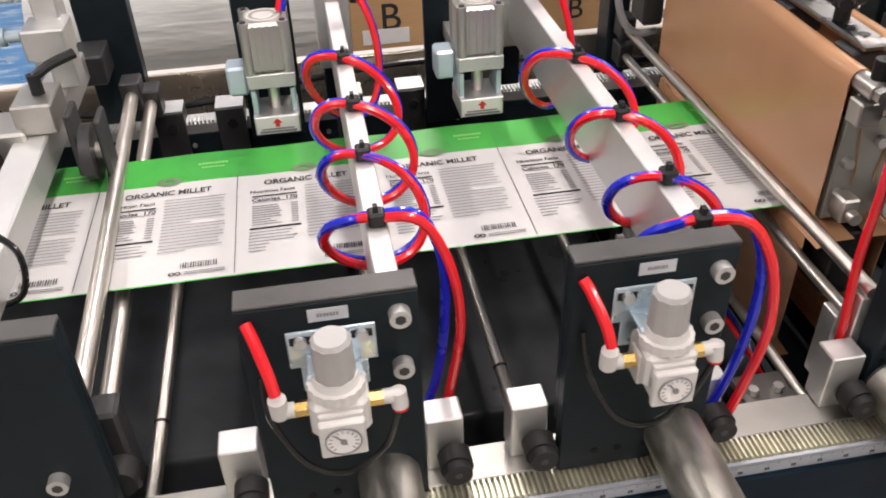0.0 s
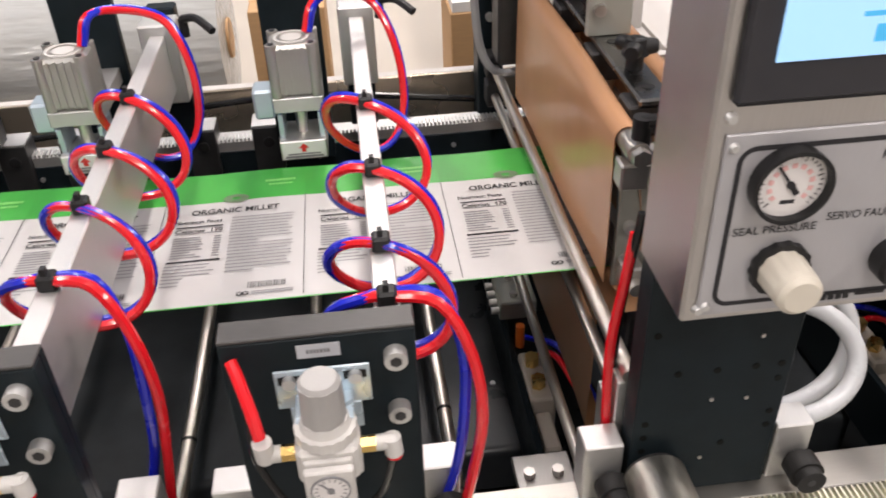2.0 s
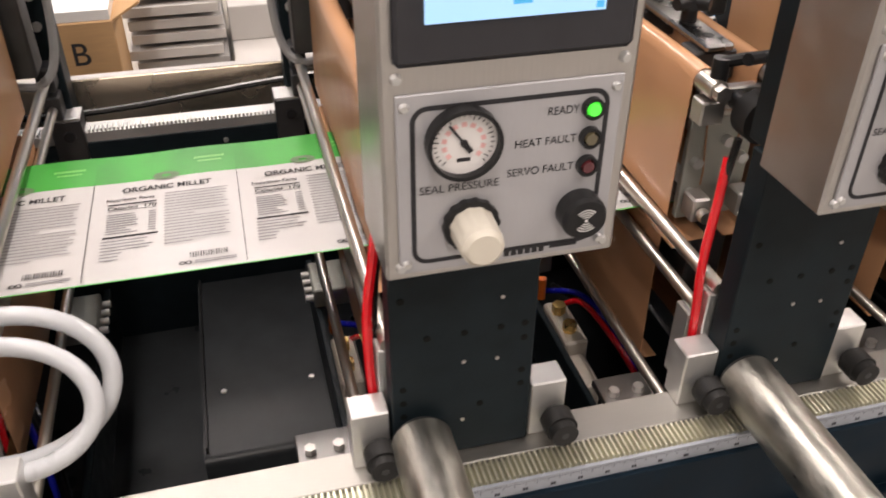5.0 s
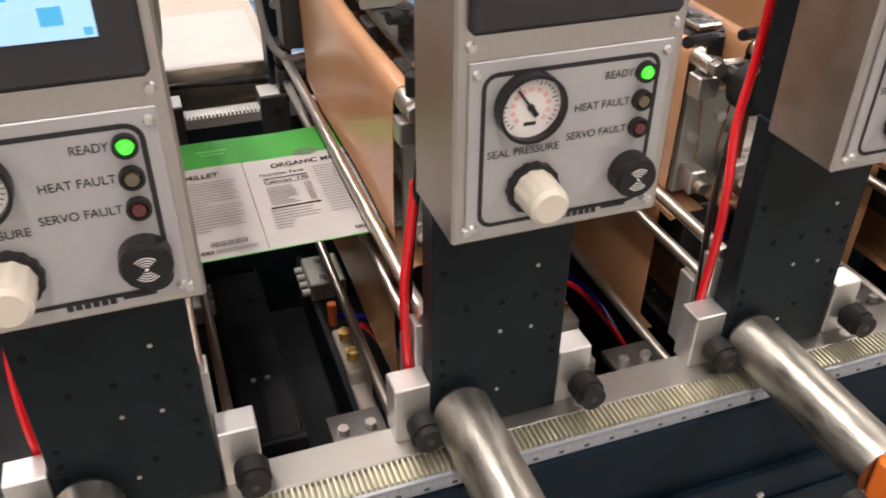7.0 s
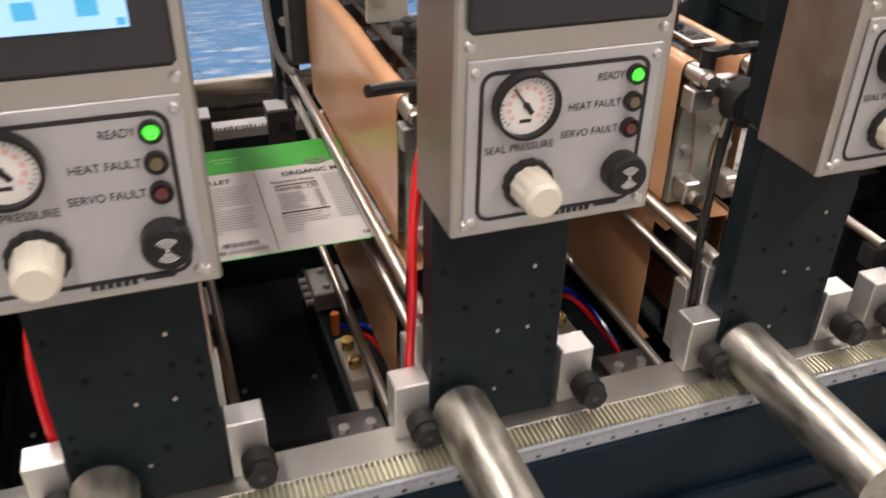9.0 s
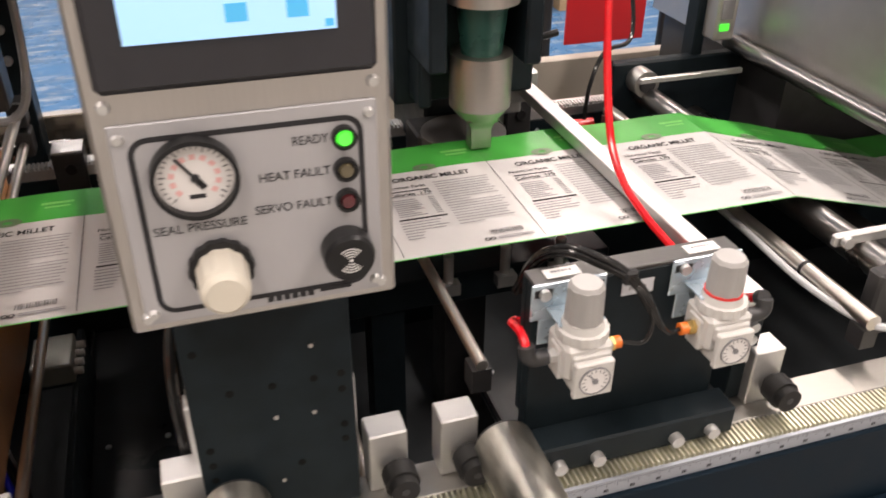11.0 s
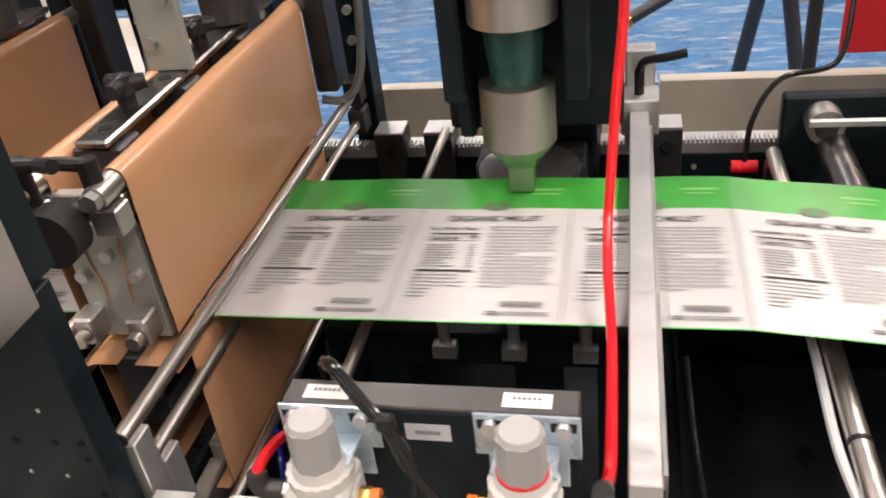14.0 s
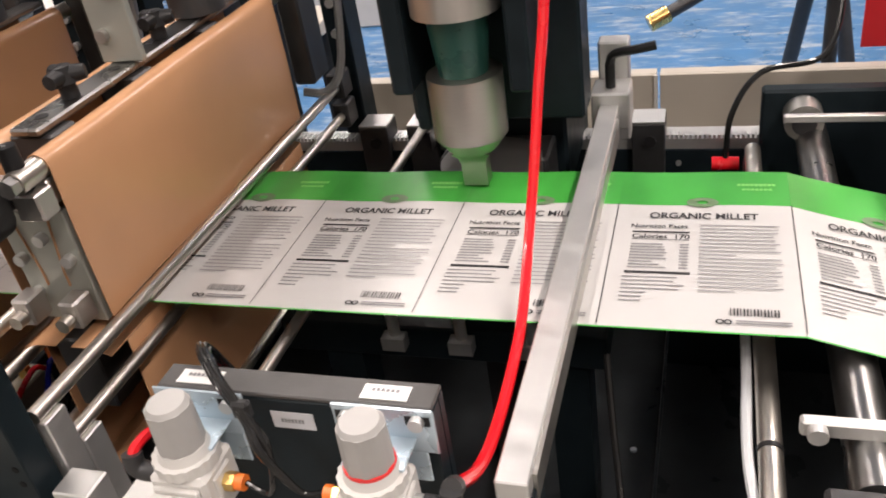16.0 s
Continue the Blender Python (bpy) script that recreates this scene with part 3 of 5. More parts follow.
def press_cylinder(x, y):
    t = thing("press_cylinder", "compact aluminium air cylinder pressing the film edge", "air cylinder", "press cylinders", (x, y, 0))
    bm = bmesh.new()
    box(bm, -0.026, 0.026, -0.026, 0.026, 1.062, 1.122, bev=0.004)
    for sx in (-1, 1):
        for sy in (-1, 1):
            rod(bm, (sx * 0.022, sy * 0.022, 1.062), (sx * 0.022, sy * 0.022, 1.1235), 0.0065, 12)
    for k in (-0.012, -0.004, 0.004, 0.012):
        box(bm, k - 0.0012, k + 0.0012, -0.0275, -0.0255, 1.064, 1.12)
    part("barrel", bm, ALU, t, "ribbed aluminium cylinder body")
    bm = bmesh.new()
    ring(bm, (0, 0, 1.1222), (0, 0, 1), 0.02, 0.0165, 0.0015, 24)
    rod(bm, (0, 0, 1.1222), (0, 0, 1.1232), 0.012, 20)
    part("end_cap", bm, WHITEPL, t)
    for sx in (-1, 1):
        for sy in (-1, 1):
            part("cap_screw", C((sx * 0.022, sy * 0.022, 1.1236), (sx * 0.022, sy * 0.022, 1.125), 0.0035, 8), DARKST, t)
    part("flange", B(-0.028, 0.028, -0.028, 0.03, 1.044, 1.0615, bev=0.001), ALUP, t)
    part("piston_rod", C((0, -0.004, 1.0438), (0, -0.004, 1.005), 0.007, 14), STEEL, t)
    for sx in (-0.026, 0.02):
        part("clevis_cheek", B(sx, sx + 0.006, -0.024, 0.02, 1.0, 1.04, bev=0.001), ZINC, t, "bluish zinc clevis cheek")
    p = part("press_foot", B(-0.027, 0.027, -0.034, 0.022, 0.9868, 1.0105, bev=0.001), ALUP, t, "aluminium press foot with white sticker")
    part("sticker", B(-0.025, 0.025, -0.0346, -0.0341, 0.9885, 1.0095), WHITE, p)
    bm = bmesh.new()
    fquad(bm, -0.022, 0.022, 0.9895, 0.9925, -0.0349)
    fquad(bm, -0.019, 0.019, 0.9935, 0.9955, -0.0349)
    part("sticker_print", bm, GREYINK, p, smooth=False)
    bm = bmesh.new()
    fquad(bm, -0.0025, 0.0025, 0.997, 1.002, -0.0349)
    bm.faces.new([bm.verts.new(q) for q in ((-0.006, -0.0349, 1.002), (0.006, -0.0349, 1.002), (0, -0.0349, 1.008))])
    part("red_arrow", bm, REDINK, p, smooth=False)
    part("side_valve", B(-0.052, -0.0285, -0.012, 0.02, 1.03, 1.066, bev=0.003), ZINC, t)
    part("arm", B(-0.02, 0.02, 0.0305, 0.125, 1.03, 1.05, bev=0.001), ALUP, t)
    part("back_plate", B(-0.045, 0.03, 0.1255, 0.14, 0.9, 1.26, bev=0.002), BLACKP, t, "tall black mounting plate")


for i, (x0, x1, top) in enumerate(((-0.265, -0.137, 1.11), (-0.022, 0.104, 1.11), (0.216, 0.342, 1.112))):
    press_plate(x0, x1, top) if i else press_plate(x0, x1, top, bolts=((0.034, 0.087),))
    if i:
        regulator(((x0 + x1) / 2, 0.428, 1.042))
        xc = (x0 + x1) / 2
        h = thing("supply_tube", "short bright red supply tube feeding the regulator", "air hose", "supply tubes", (xc, 0, 0))
        part("red_tube", T(spline([(-0.042, 0.4235, 1.06), (-0.045, 0.43, 1.075), (-0.052, 0.446, 1.093), (-0.056, 0.4545, 1.1)], 6), 0.0043), REDT, h)
        h = thing("drain_tube", "thin black tube hanging in a loop below the regulator", "air hose", "drain tubes", (xc, 0, 0))
        part("black_tube", T(spline([(-0.053, 0.4535, 1.05), (-0.05, 0.44, 1.02), (-0.03, 0.432, 0.978), (0.0, 0.428, 0.966), (0.03, 0.432, 0.984), (0.042, 0.425, 1.03)], 8), 0.0027), BLACKT, h)
coil_bar(0.086, 1.1, (0.87, 0.757, 0.659, 0.555), (0.022, 0.975, 1.125))
coil_bar(0.326, 1.106, (0.8, 0.668, 0.556, 0.49), (0.268, 0.968, 1.125))
press_cylinder(0.003, 0.972)
press_cylinder(0.252, 0.962)

# ---------- control panels with sealing heads ----------


def control_panel(xc, first=False):
    t = thing("control_panel", "brushed stainless control box with gauge, lamps and lit touch screen", "control panel", "control panels", (xc, 0.3985, 1.142))
    w = 0.0735
    bm = bmesh.new()
    box(bm, -w, w, 0, 0.074, 0, 0.29, bev=0.002)
    part("housing", bm, STAIN, t)
    part("face_plate", B(-0.0655, 0.0655, -0.0022, -0.0001, 0.006, 0.122, bev=0.0006), PANEL, t, "satin grey instrument plate")
    # black border line round the instruments, with rounded corners
    bm = bmesh.new()
    hw, z0, z1, r, th = 0.058, 0.012, 0.115, 0.01, 0.003
    outer, inner = [], []
    for cx, cz, a0 in ((hw - r, z0 + r, -90), (hw - r, z1 - r, 0), (-hw + r, z1 - r, 90), (-hw + r, z0 + r, 180)):
        for k in range(6):
            a = radians(a0 + k * 18)
            outer.append(bm.verts.new((cx + r * math.cos(a), -0.0024, cz + r * math.sin(a))))
            inner.append(bm.verts.new((cx + (r - th) * math.cos(a), -0.0024, cz + (r - th) * math.sin(a))))
    for i in range(24):
        j = (i + 1) % 24
        bm.faces.new((outer[i], outer[j], inner[j], inner[i]))
    part("border_line", bm, INK, t, smooth=False)
    bm = bmesh.new()
    box(bm, -0.0665, 0.0665, -0.005, -0.0001, 0.138, 0.27, bev=0.003)
    bz = part("screen_bezel", bm, mat_bezel, t, "dark grey touch screen bezel")
    part("screen", B(-0.05, 0.047, -0.0062, -0.0051, 0.161, 0.252), SCREEN, bz, "lit pale blue touch screen")
    for k in range(2):
        part("screen_button", B(0.0 + k * 0.028 - 0.004, 0.0 + k * 0.028 + 0.006, -0.0068, -0.0063, 0.168, 0.1765), SCREENB, bz)
        part("screen_button", B(-0.022 + k * 0.022, -0.01 + k * 0.022, -0.0068, -0.0063, 0.19, 0.199), SCREENB, bz)
    part("screen_corner", B(0.0415, 0.0455, -0.0068, -0.0063, 0.1625, 0.166), SCREENB, bz)
    bm = bmesh.new()
    fquad(bm, -0.012, 0.013, 0.1805, 0.183, -0.0065)
    fquad(bm, -0.045, -0.012, 0.236, 0.246, -0.0065)
    part("screen_text", bm, SCREENB, bz, smooth=False)
    for sx, zz in ((-1, 0.01), (1, 0.01), (-1, 0.131), (1, 0.131), (-1, 0.275), (1, 0.275)):
        s = part("box_screw", C((sx * 0.0645, -0.0001, zz), (sx * 0.0645, -0.0034, zz), 0.0036, 12, 0.0024), ALUP, t)
    for sx in (-1, 1):
        for zz in (0.013, 0.115):
            part("plate_screw", C((sx * 0.061, -0.0023, zz), (sx * 0.061, -0.0046, zz), 0.0032, 12, 0.002), ALUP, t)
    # gauge
    gx, gz = -0.0285, 0.0925
    bm = bmesh.new()
    ring(bm, (gx, -0.0023, gz), (0, -1, 0), 0.0216, 0.0192, 0.009, 32)
    g = part("pressure_gauge", bm, BLACKPL, t, "round gauge with white dial and black rim")
    part("dial", C((gx, -0.0024, gz), (gx, -0.0062, gz), 0.0192, 32), DIAL, g)
    bm = bmesh.new()
    for i in range(27):
        a = radians(-135 + i * 270 / 26)
        L = 0.0032 if i % 5 == 0 else 0.0018
        box(bm, -0.00025, 0.00025, -0.0066, -0.0063, 0.0175 - L, 0.0175, m=Matrix.Translation((gx, 0, gz)) @ Matrix.Rotation(a, 4, "Y"))
    part("dial_ticks", bm, INK, g)
    bm = bmesh.new()
    for i in range(11):
        a = radians(-130 + i * 26)
        box(bm, -0.0014, 0.0014, -0.0066, -0.0063, 0.01, 0.0127, m=Matrix.Translation((gx, 0, gz)) @ Matrix.Rotation(a, 4, "Y"))
    part("dial_figures", bm, PINK, g)
    bm = bmesh.new()
    box(bm, -0.0007, 0.0007, -0.0074, -0.0068, -0.004, 0.0142, m=Matrix.Translation((gx, 0, gz)) @ Matrix.Rotation(radians(-36), 4, "Y"))
    box(bm, -0.0016, 0.0016, -0.0074, -0.0068, -0.007, -0.001, m=Matrix.Translation((gx, 0, gz)) @ Matrix.Rotation(radians(-36), 4, "Y"))
    rod(bm, (gx, -0.0063, gz), (gx, -0.0078, gz), 0.0022, 12)
    part("needle", bm, INK, g, "black needle")
    bm = bmesh.new()
    fquad(bm, gx - 0.004, gx + 0.004, gz - 0.0115, gz - 0.009, -0.0064)
    part("dial_mark", bm, INK, g, smooth=False)
    # knob
    kx, kz = -0.0225, 0.037
    bm = bmesh.new()
    fluted(bm, 0.0023, 0.007, 0.0174, 0.0167, 14)
    bmesh.ops.transform(bm, matrix=Matrix.Translation((kx, 0, kz)) @ FRONT, verts=bm.verts)
    k = part("pressure_knob", bm, BLACKPL, t, "cream knob on black ribbed collar")
    bm = bmesh.new()
    fluted(bm, 0.0071, 0.0255, 0.0139, 0.0133, 11, 0.95)
    rod(bm, (0, 0, 0.0254), (0, 0, 0.0295), 0.0132, 28, 0.0126)
    rod(bm, (0, 0, 0.0294), (0, 0, 0.032), 0.0126, 28, 0.0098)
    bmesh.ops.transform(bm, matrix=Matrix.Translation((kx, 0, kz)) @ FRONT, verts=bm.verts)
    part("knob_grip", bm, CREAM, k, "cream ribbed grip")
    # lamps
    rows = ((0.1035, "READY", LEDG), (0.0675, "SERVO FAULT", LEDRED)) if first else ((0.1035, "READY", LEDG), (0.0852, "HEAT FAULT", LEDOFF), (0.067, "SERVO FAULT", LEDRED))
    for zz, txt, m in rows:
        bm = bmesh.new()
        ring(bm, (0.0475, -0.0023, zz), (0, -1, 0), 0.0066, 0.0048, 0.004, 20)
        l = part("lamp", bm, BLACKPL, t, "indicator lamp in black bezel")
        bm = bmesh.new()
        rod(bm, (0.0475, -0.0024, zz), (0.0475, -0.0072, zz), 0.0048, 18, 0.0036)
        part("lens", bm, m, l, "lit green lens" if m == LEDG else "dark unlit lens")
        words("lettering", txt, 0.0072, Matrix.Translation((0.0395 - 0.00185 * len(txt), -0.0026, zz)) @ FRONT, INK, t, 0.0037 * len(txt))
    words("lettering", "SEAL PRESSURE", 0.0072, Matrix.Translation((gx - 0.001, -0.0026, 0.0625)) @ FRONT, INK, t, 0.047)
    # sounder
    bm = bmesh.new()
    rod(bm, (0.0452, -0.0023, 0.0365), (0.0452, -0.0135, 0.0365), 0.0142, 28, 0.0142)
    rod(bm, (0.0452, -0.01349, 0.0365), (0.0452, -0.0165, 0.0365), 0.0142, 28, 0.0128)
    a_ = part("alarm_sounder", bm, BLACKPL, t, "round black sounder with white wave symbol")
    bm = bmesh.new()
    rod(bm, (0.0452, -0.0166, 0.0365), (0.0452, -0.0171, 0.0365), 0.0009, 10)
    for sgn in (0, 180):
        for r in (0.0022, 0.0038, 0.0054, 0.007):
            vs = []
            for k_ in range(9):
                an = radians(sgn + 90 - 48 + k_ * 12)
                vs.append([bm.verts.new((0.0452 + rr * math.cos(an), -0.0169, 0.0365 + rr * math.sin(an))) for rr in (r, r + 0.0007)])
            for k_ in range(8):
                bm.faces.new((vs[k_][0], vs[k_][1], vs[k_ + 1][1], vs[k_ + 1][0]))
    part("wave_symbol", bm, WHITE, a_, "white sound wave rings", smooth=False)
    # maker's mark as plain bars
    mk = part("maker_mark", B(0.029, 0.047, -0.0028, -0.0025, 0.0102, 0.0128), INK, t, "plain dark maker's mark")
    for i in range(6):
        part("mark_bar", B(-0.0005 + i * 0.0045, 0.0029 + i * 0.0045, -0.0028, -0.0025, 0.0088, 0.0142), INK, mk)
    # column
    col = part("column", B(-0.059, 0.059, 0.079, 0.104, -0.2535, -0.0005, bev=0.001), BLACKP, t, "black column plate with tapped holes")
    part("column_rear", B(-0.055, 0.055, 0.0745, 0.118, -0.0002, 0.28, bev=0.001), BLACKP, t)
    for sx, zz in ((-0.05, -0.08), (-0.05, -0.17), (-0.05, -0.185), (-0.05, -0.2), (0.05, -0.12), (0.05, -0.135), (0.05, -0.17), (0.05, -0.185), (-0.03, -0.12), (0.03, -0.12), (0.0, -0.12), (0.015, -0.2), (-0.05, -0.225)):
        part("tapped_hole", C((sx, 0.0789, zz), (sx, 0.0785, zz), 0.003, 10), HOLE, t)
    for sx, zz in ((0.0, -0.15), (0.028, -0.152), (0.0, -0.215), (0.03, -0.09)):
        part("set_screw", C((sx, 0.0789, zz), (sx, 0.078, zz), 0.0018, 8), STAIN, t)
    # red feed tube beside the column
    dark = xc > 1.7
    h = thing("supply_tube", "dark air tubes rising beside the black column" if dark else "bright red air tube rising beside the black column", "air hose", "supply tubes", (xc, 0, 0))
    if 1.5 < xc < 1.7:
        run = [(-0.068, 0.51, 0.9), (-0.069, 0.509, 0.945), (-0.066, 0.508, 1.02), (-0.0645, 0.512, 1.07), (-0.056, 0.528, 1.12), (-0.045, 0.535, 1.17), (-0.042, 0.536, 1.24), (-0.042, 0.536, 1.36)]
    else:
        run = [(-0.066, 0.515, 0.9), (-0.07, 0.512, 0.96), (-0.069, 0.52, 1.02), (-0.06, 0.53, 1.07), (-0.052, 0.54, 1.11)]
    part("feed_tube", T(spline(run, 8), 0.0042), BLACKT if dark else REDT, h)
    part("black_tube", T(spline([(-0.06, 0.522, 0.9), (-0.063, 0.522, 0.96), (-0.062, 0.529, 1.02), (-0.056, 0.535, 1.07), (-0.05, 0.535, 1.13)], 8), 0.0035), BLACKT, h)


mat_bezel = mat("dark_grey_bezel", (0.04, 0.04, 0.045), 0.4, 0.0, 0.1, 60)
STATIONS = (0.566, 1.0055, 1.3035, 1.597, 1.89)


def sheet(bm, prof, y0, y1, ny=12, wav=0.0015, ph=0.0, th=0.0007):
    """A cloth sheet with profile points (x, z), drawn out along y with slight waves."""
    rows = []
    for j in range(ny + 1):
        y = y0 + (y1 - y0) * j / ny
        rows.append([bm.verts.new((x + wav * math.sin(y * 23 + ph + z * 19), y, z)) for x, z in prof])
    for j in range(ny):
        for i in range(len(prof) - 1):
            bm.faces.new((rows[j][i], rows[j + 1][i], rows[j + 1][i + 1], rows[j][i + 1]))
    bmesh.ops.recalc_face_normals(bm, faces=bm.faces)
    bmesh.ops.solidify(bm, geom=bm.faces[:], thickness=th)


def sealing_head(xc, k):
    t = thing("sealing_head", "heat sealing head with brown coated cloth looped over rollers", "sealing head", "sealing heads", (xc, 0, 0))
    ZT, ZB = 1.152, 0.997
    for sx in (-1, 1):
        xo, xi = sx * 0.044, sx * 0.012
        bm = bmesh.new()
        prof = [(xo, ZB)] + [(xo, ZB + (ZT - 0.011 - ZB) * i / 5) for i in range(1, 6)]
        for i in range(1, 7):
            a = math.pi * i / 6
            prof.append((xo - sx * 0.011 * (1 - math.cos(a)), ZT - 0.011 + 0.011 * math.sin(a)))
        prof += [(xo - sx * 0.022, ZT - 0.03), (xi, ZB + 0.045), (xi, ZB + 0.03)]
        sheet(bm, prof, 0.628, 1.03, 12, 0.0012, k + sx)
        part("cloth", bm, BROWN, t, "brown coated cloth band")
        r = part("roller", C((xo - sx * 0.011, 0.6, ZT - 0.011), (xo - sx * 0.011, 1.06, ZT - 0.011), 0.0095, 18), STEEL, t, "bright cloth roller")
        xr = xo - sx * 0.011
        part("roller_bracket", B(xr - 0.012, xr + 0.012, 0.602, 0.622, ZT - 0.045, ZT - 0.022, bev=0.0015), STAIN, r)
        part("roller_nut", C((xr, 0.5995, ZT - 0.011), (xr, 0.591, ZT - 0.011), 0.008, 6), STAIN, r)
        hub = part("lever_hub", C((xr - sx * 0.004, 0.611, ZT - 0.0215), (xr - sx * 0.004, 0.611, ZT + 0.016), 0.0078, 14), BLACKPL, r, "black clamp lever")
        out = 1 if sx < 0 and k > 5 and k < 6 else -1
        ax = xr - sx * 0.004
        part("lever_arm", T(spline([(ax, 0.611, ZT + 0.011), (ax + out * sx * 0.016, 0.604, ZT + 0.016), (ax + out * sx * 0.034, 0.594, ZT + 0.02), (ax + out * sx * 0.05, 0.586, ZT + 0.023)], 5), 0.0056, 10), BLACKPL, hub)
        # foot of the upper jaw
        part("jaw_corner", B(xo - sx * 0.02 - 0.009, xo - sx * 0.02 + 0.009, 0.603, 0.626, ZB + 0.004, ZB + 0.03, bev=0.002), STAIN, t)
        part("jaw_screw", C((xo - sx * 0.02, 0.602, ZB + 0.015), (xo - sx * 0.02, 0.592, ZB + 0.015), 0.0065, 14), STEEL, t)
        # lower cloth below the web
        bm = bmesh.new()
        prof = [(sx * 0.047, 0.972 - 0.158 * i / 6) for i in range(7)] + [(sx * 0.04, 0.806), (sx * 0.026, 0.806)]
        sheet(bm, prof, 0.628, 1.01, 12, 0.0012, k - sx)
        part("lower_cloth", bm, BROWN, t, "brown coated cloth below the web")
        bm = bmesh.new()
        sheet(bm, [(sx * 0.047, 0.9725), (sx * 0.03, 0.979), (sx * 0.008, 0.9795)], 0.605, 1.01, 8, 0.0, 0)
        part("cloth_fold", bm, BROWN, t)
        for i in range(2):
            z, x = (0.998, sx * 0.056) if i == 0 else (0.957, sx * 0.056)
            rd = part("guide_rod", C((x, 0.505 + 0.02 * i, z), (x, 1.135, z), 0.0064 if i == 0 else 0.0058, 16), STEEL, t, "polished steel guide rod")
            part("rod_mount", B(x - 0.011, x + 0.011, 1.118, 1.15, z - 0.016, z + 0.018, bev=0.002), DARKST, rd)
            part("rod_foot", B(x - 0.009, x + 0.009, 0.505 + 0.024 * i, 0.528 + 0.024 * i, RAILZ - 0.02, z - 0.0055, bev=0.001), ALUP, rd)
        part("low_rod", C((sx * 0.075, 0.52, 0.85), (sx * 0.075, 1.12, 0.85), 0.0055, 14), STEEL, t)
    bm = bmesh.new()
    box(bm, -0.009, 0.009, 0.64, 1.05, ZB + 0.002, 1.08, bev=0.002)
    box(bm, -0.03, 0.03, 0.64, 1.05, 1.081, 1.094, bev=0.001)
    part("upper_jaw", bm, ALU, t, "aluminium upper sealing bar")
    for y in (0.68, 0.8, 0.93):
        part("spring_post", C((0, y, 1.0945), (0, y, 1.12), 0.008, 14), STEEL, t)
        part("jaw_block", B(-0.022, 0.022, y - 0.016, y + 0.016, 1.1205, 1.15, bev=0.002), DARKST, t)
    part("guide_plate", B(-0.015, 0.015, 0.66, 1.04, 1.1505, 1.158, bev=0.002), ROLLER, t, "bright steel guide plate")
    for y in (0.685, 0.79):
        part("plate_slot", C((0.0, y, 1.1581), (0.0, y, 1.1586), 0.006, 12), BLACKPL, t)
    for y in (0.725, 0.87):
        wk = part("wing_knob", C((0.0, y, 1.1582), (0.0, y, 1.172), 0.008, 14), BLACKPL, t, "black wing knob")
        bm = bmesh.new()
        for q in range(3):
            rod(bm, (0, y, 1.178), (0.019 * math.cos(q * 2.1 + k), y + 0.019 * math.sin(q * 2.1 + k), 1.178), 0.0095, 12, 0.0065)
        rod(bm, (0, y, 1.172), (0, y, 1.186), 0.0125, 14, 0.009)
        part("knob_grip", bm, BLACKPL, wk)
    hp = part("hanger_plate", B(-0.022, 0.022, 0.805, 0.813, 1.1585, 1.3, bev=0.001), ZPLATE, t, "pale zinc hanger plate")
    for hx, hz in ((-0.011, 1.185), (0.011, 1.225), (0.0, 1.27)):
        part("plate_bolt", C((hx, 0.8048, hz), (hx, 0.799, hz), 0.006, 12), STAIN, hp)
    part("cross_bracket", B(-0.036, 0.04, 0.6225, 0.634, ZT - 0.042, ZT - 0.02, bev=0.0015), STAIN, t, "bright steel cross bracket")
    dk = part("disc_knob", C((0.003, 0.574, 1.12), (0.003, 0.596, 1.12), 0.0225, 28), BLACKRU, t, "round black disc knob")
    part("knob_hub", C((0.003, 0.5962, 1.12), (0.003, 0.6222, 1.12), 0.01, 16), BLACKPL, dk)
    part("front_plate", B(-0.034, 0.034, 0.63, 0.638, 0.99, 1.1, bev=0.001), ZPLATE, t, "pale zinc front plate")
    for sx, zz in ((-0.024, 1.02), (-0.024, 1.055), (0.024, 1.055), (0.005, 1.075)):
        part("plate_bolt", C((sx, 0.6298, zz), (sx, 0.622, zz), 0.0055, 12), ALUP, t)
    part("lower_jaw", B(-0.02, 0.02, 0.615, 1.03, 0.9, 0.9785, bev=0.002), DARKST, t)
    # rear column with grey conduits
    for sx in (-1, 1):
        part("rear_column", B(sx * 0.058 - 0.016, sx * 0.058 + 0.016, 1.155, 1.2, 0.86, 1.42, bev=0.002), BLACKP, t, "black rear column")
        part("rear_block", B(sx * 0.05 - 0.014, sx * 0.05 + 0.014, 1.052, 1.1, 1.03, 1.26, bev=0.003), DARKST, t)
        for zz in (1.06, 1.1, 1.18):
            part("column_bolt", C((sx * 0.058, 1.1549, zz), (sx * 0.058, 1.148, zz), 0.006, 10), ALUP, t)
        part("conduit", T(spline([(sx * 0.088, 1.15, 1.4), (sx * 0.086, 1.13, 1.2), (sx * 0.084, 1.11, 1.08), (sx * 0.075, 1.1, 1.025), (sx * 0.055, 1.09, 1.005), (sx * 0.03, 1.08, 1.01)], 8), 0.0055), GREYT, t, "grey flexible conduit")
    part("head_bridge", B(-0.07, 0.07, 1.201, 1.24, 1.1, 1.42, bev=0.003), BLACKP, t)
    part("actuator", C((0, 0.95, 1.1605), (0, 0.95, 1.4), 0.03, 24), DARKST, t, "dark actuator housing")
    part("actuator_plate", B(-0.05, 0.05, 0.78, 1.2, 1.4005, 1.42, bev=0.002), BLACKP, t)
    # valve manifold below
    m = thing("valve_manifold", "small manifold with brass ports and grey block under the web", "manifold", "valve manifolds", (xc, 0, 0))
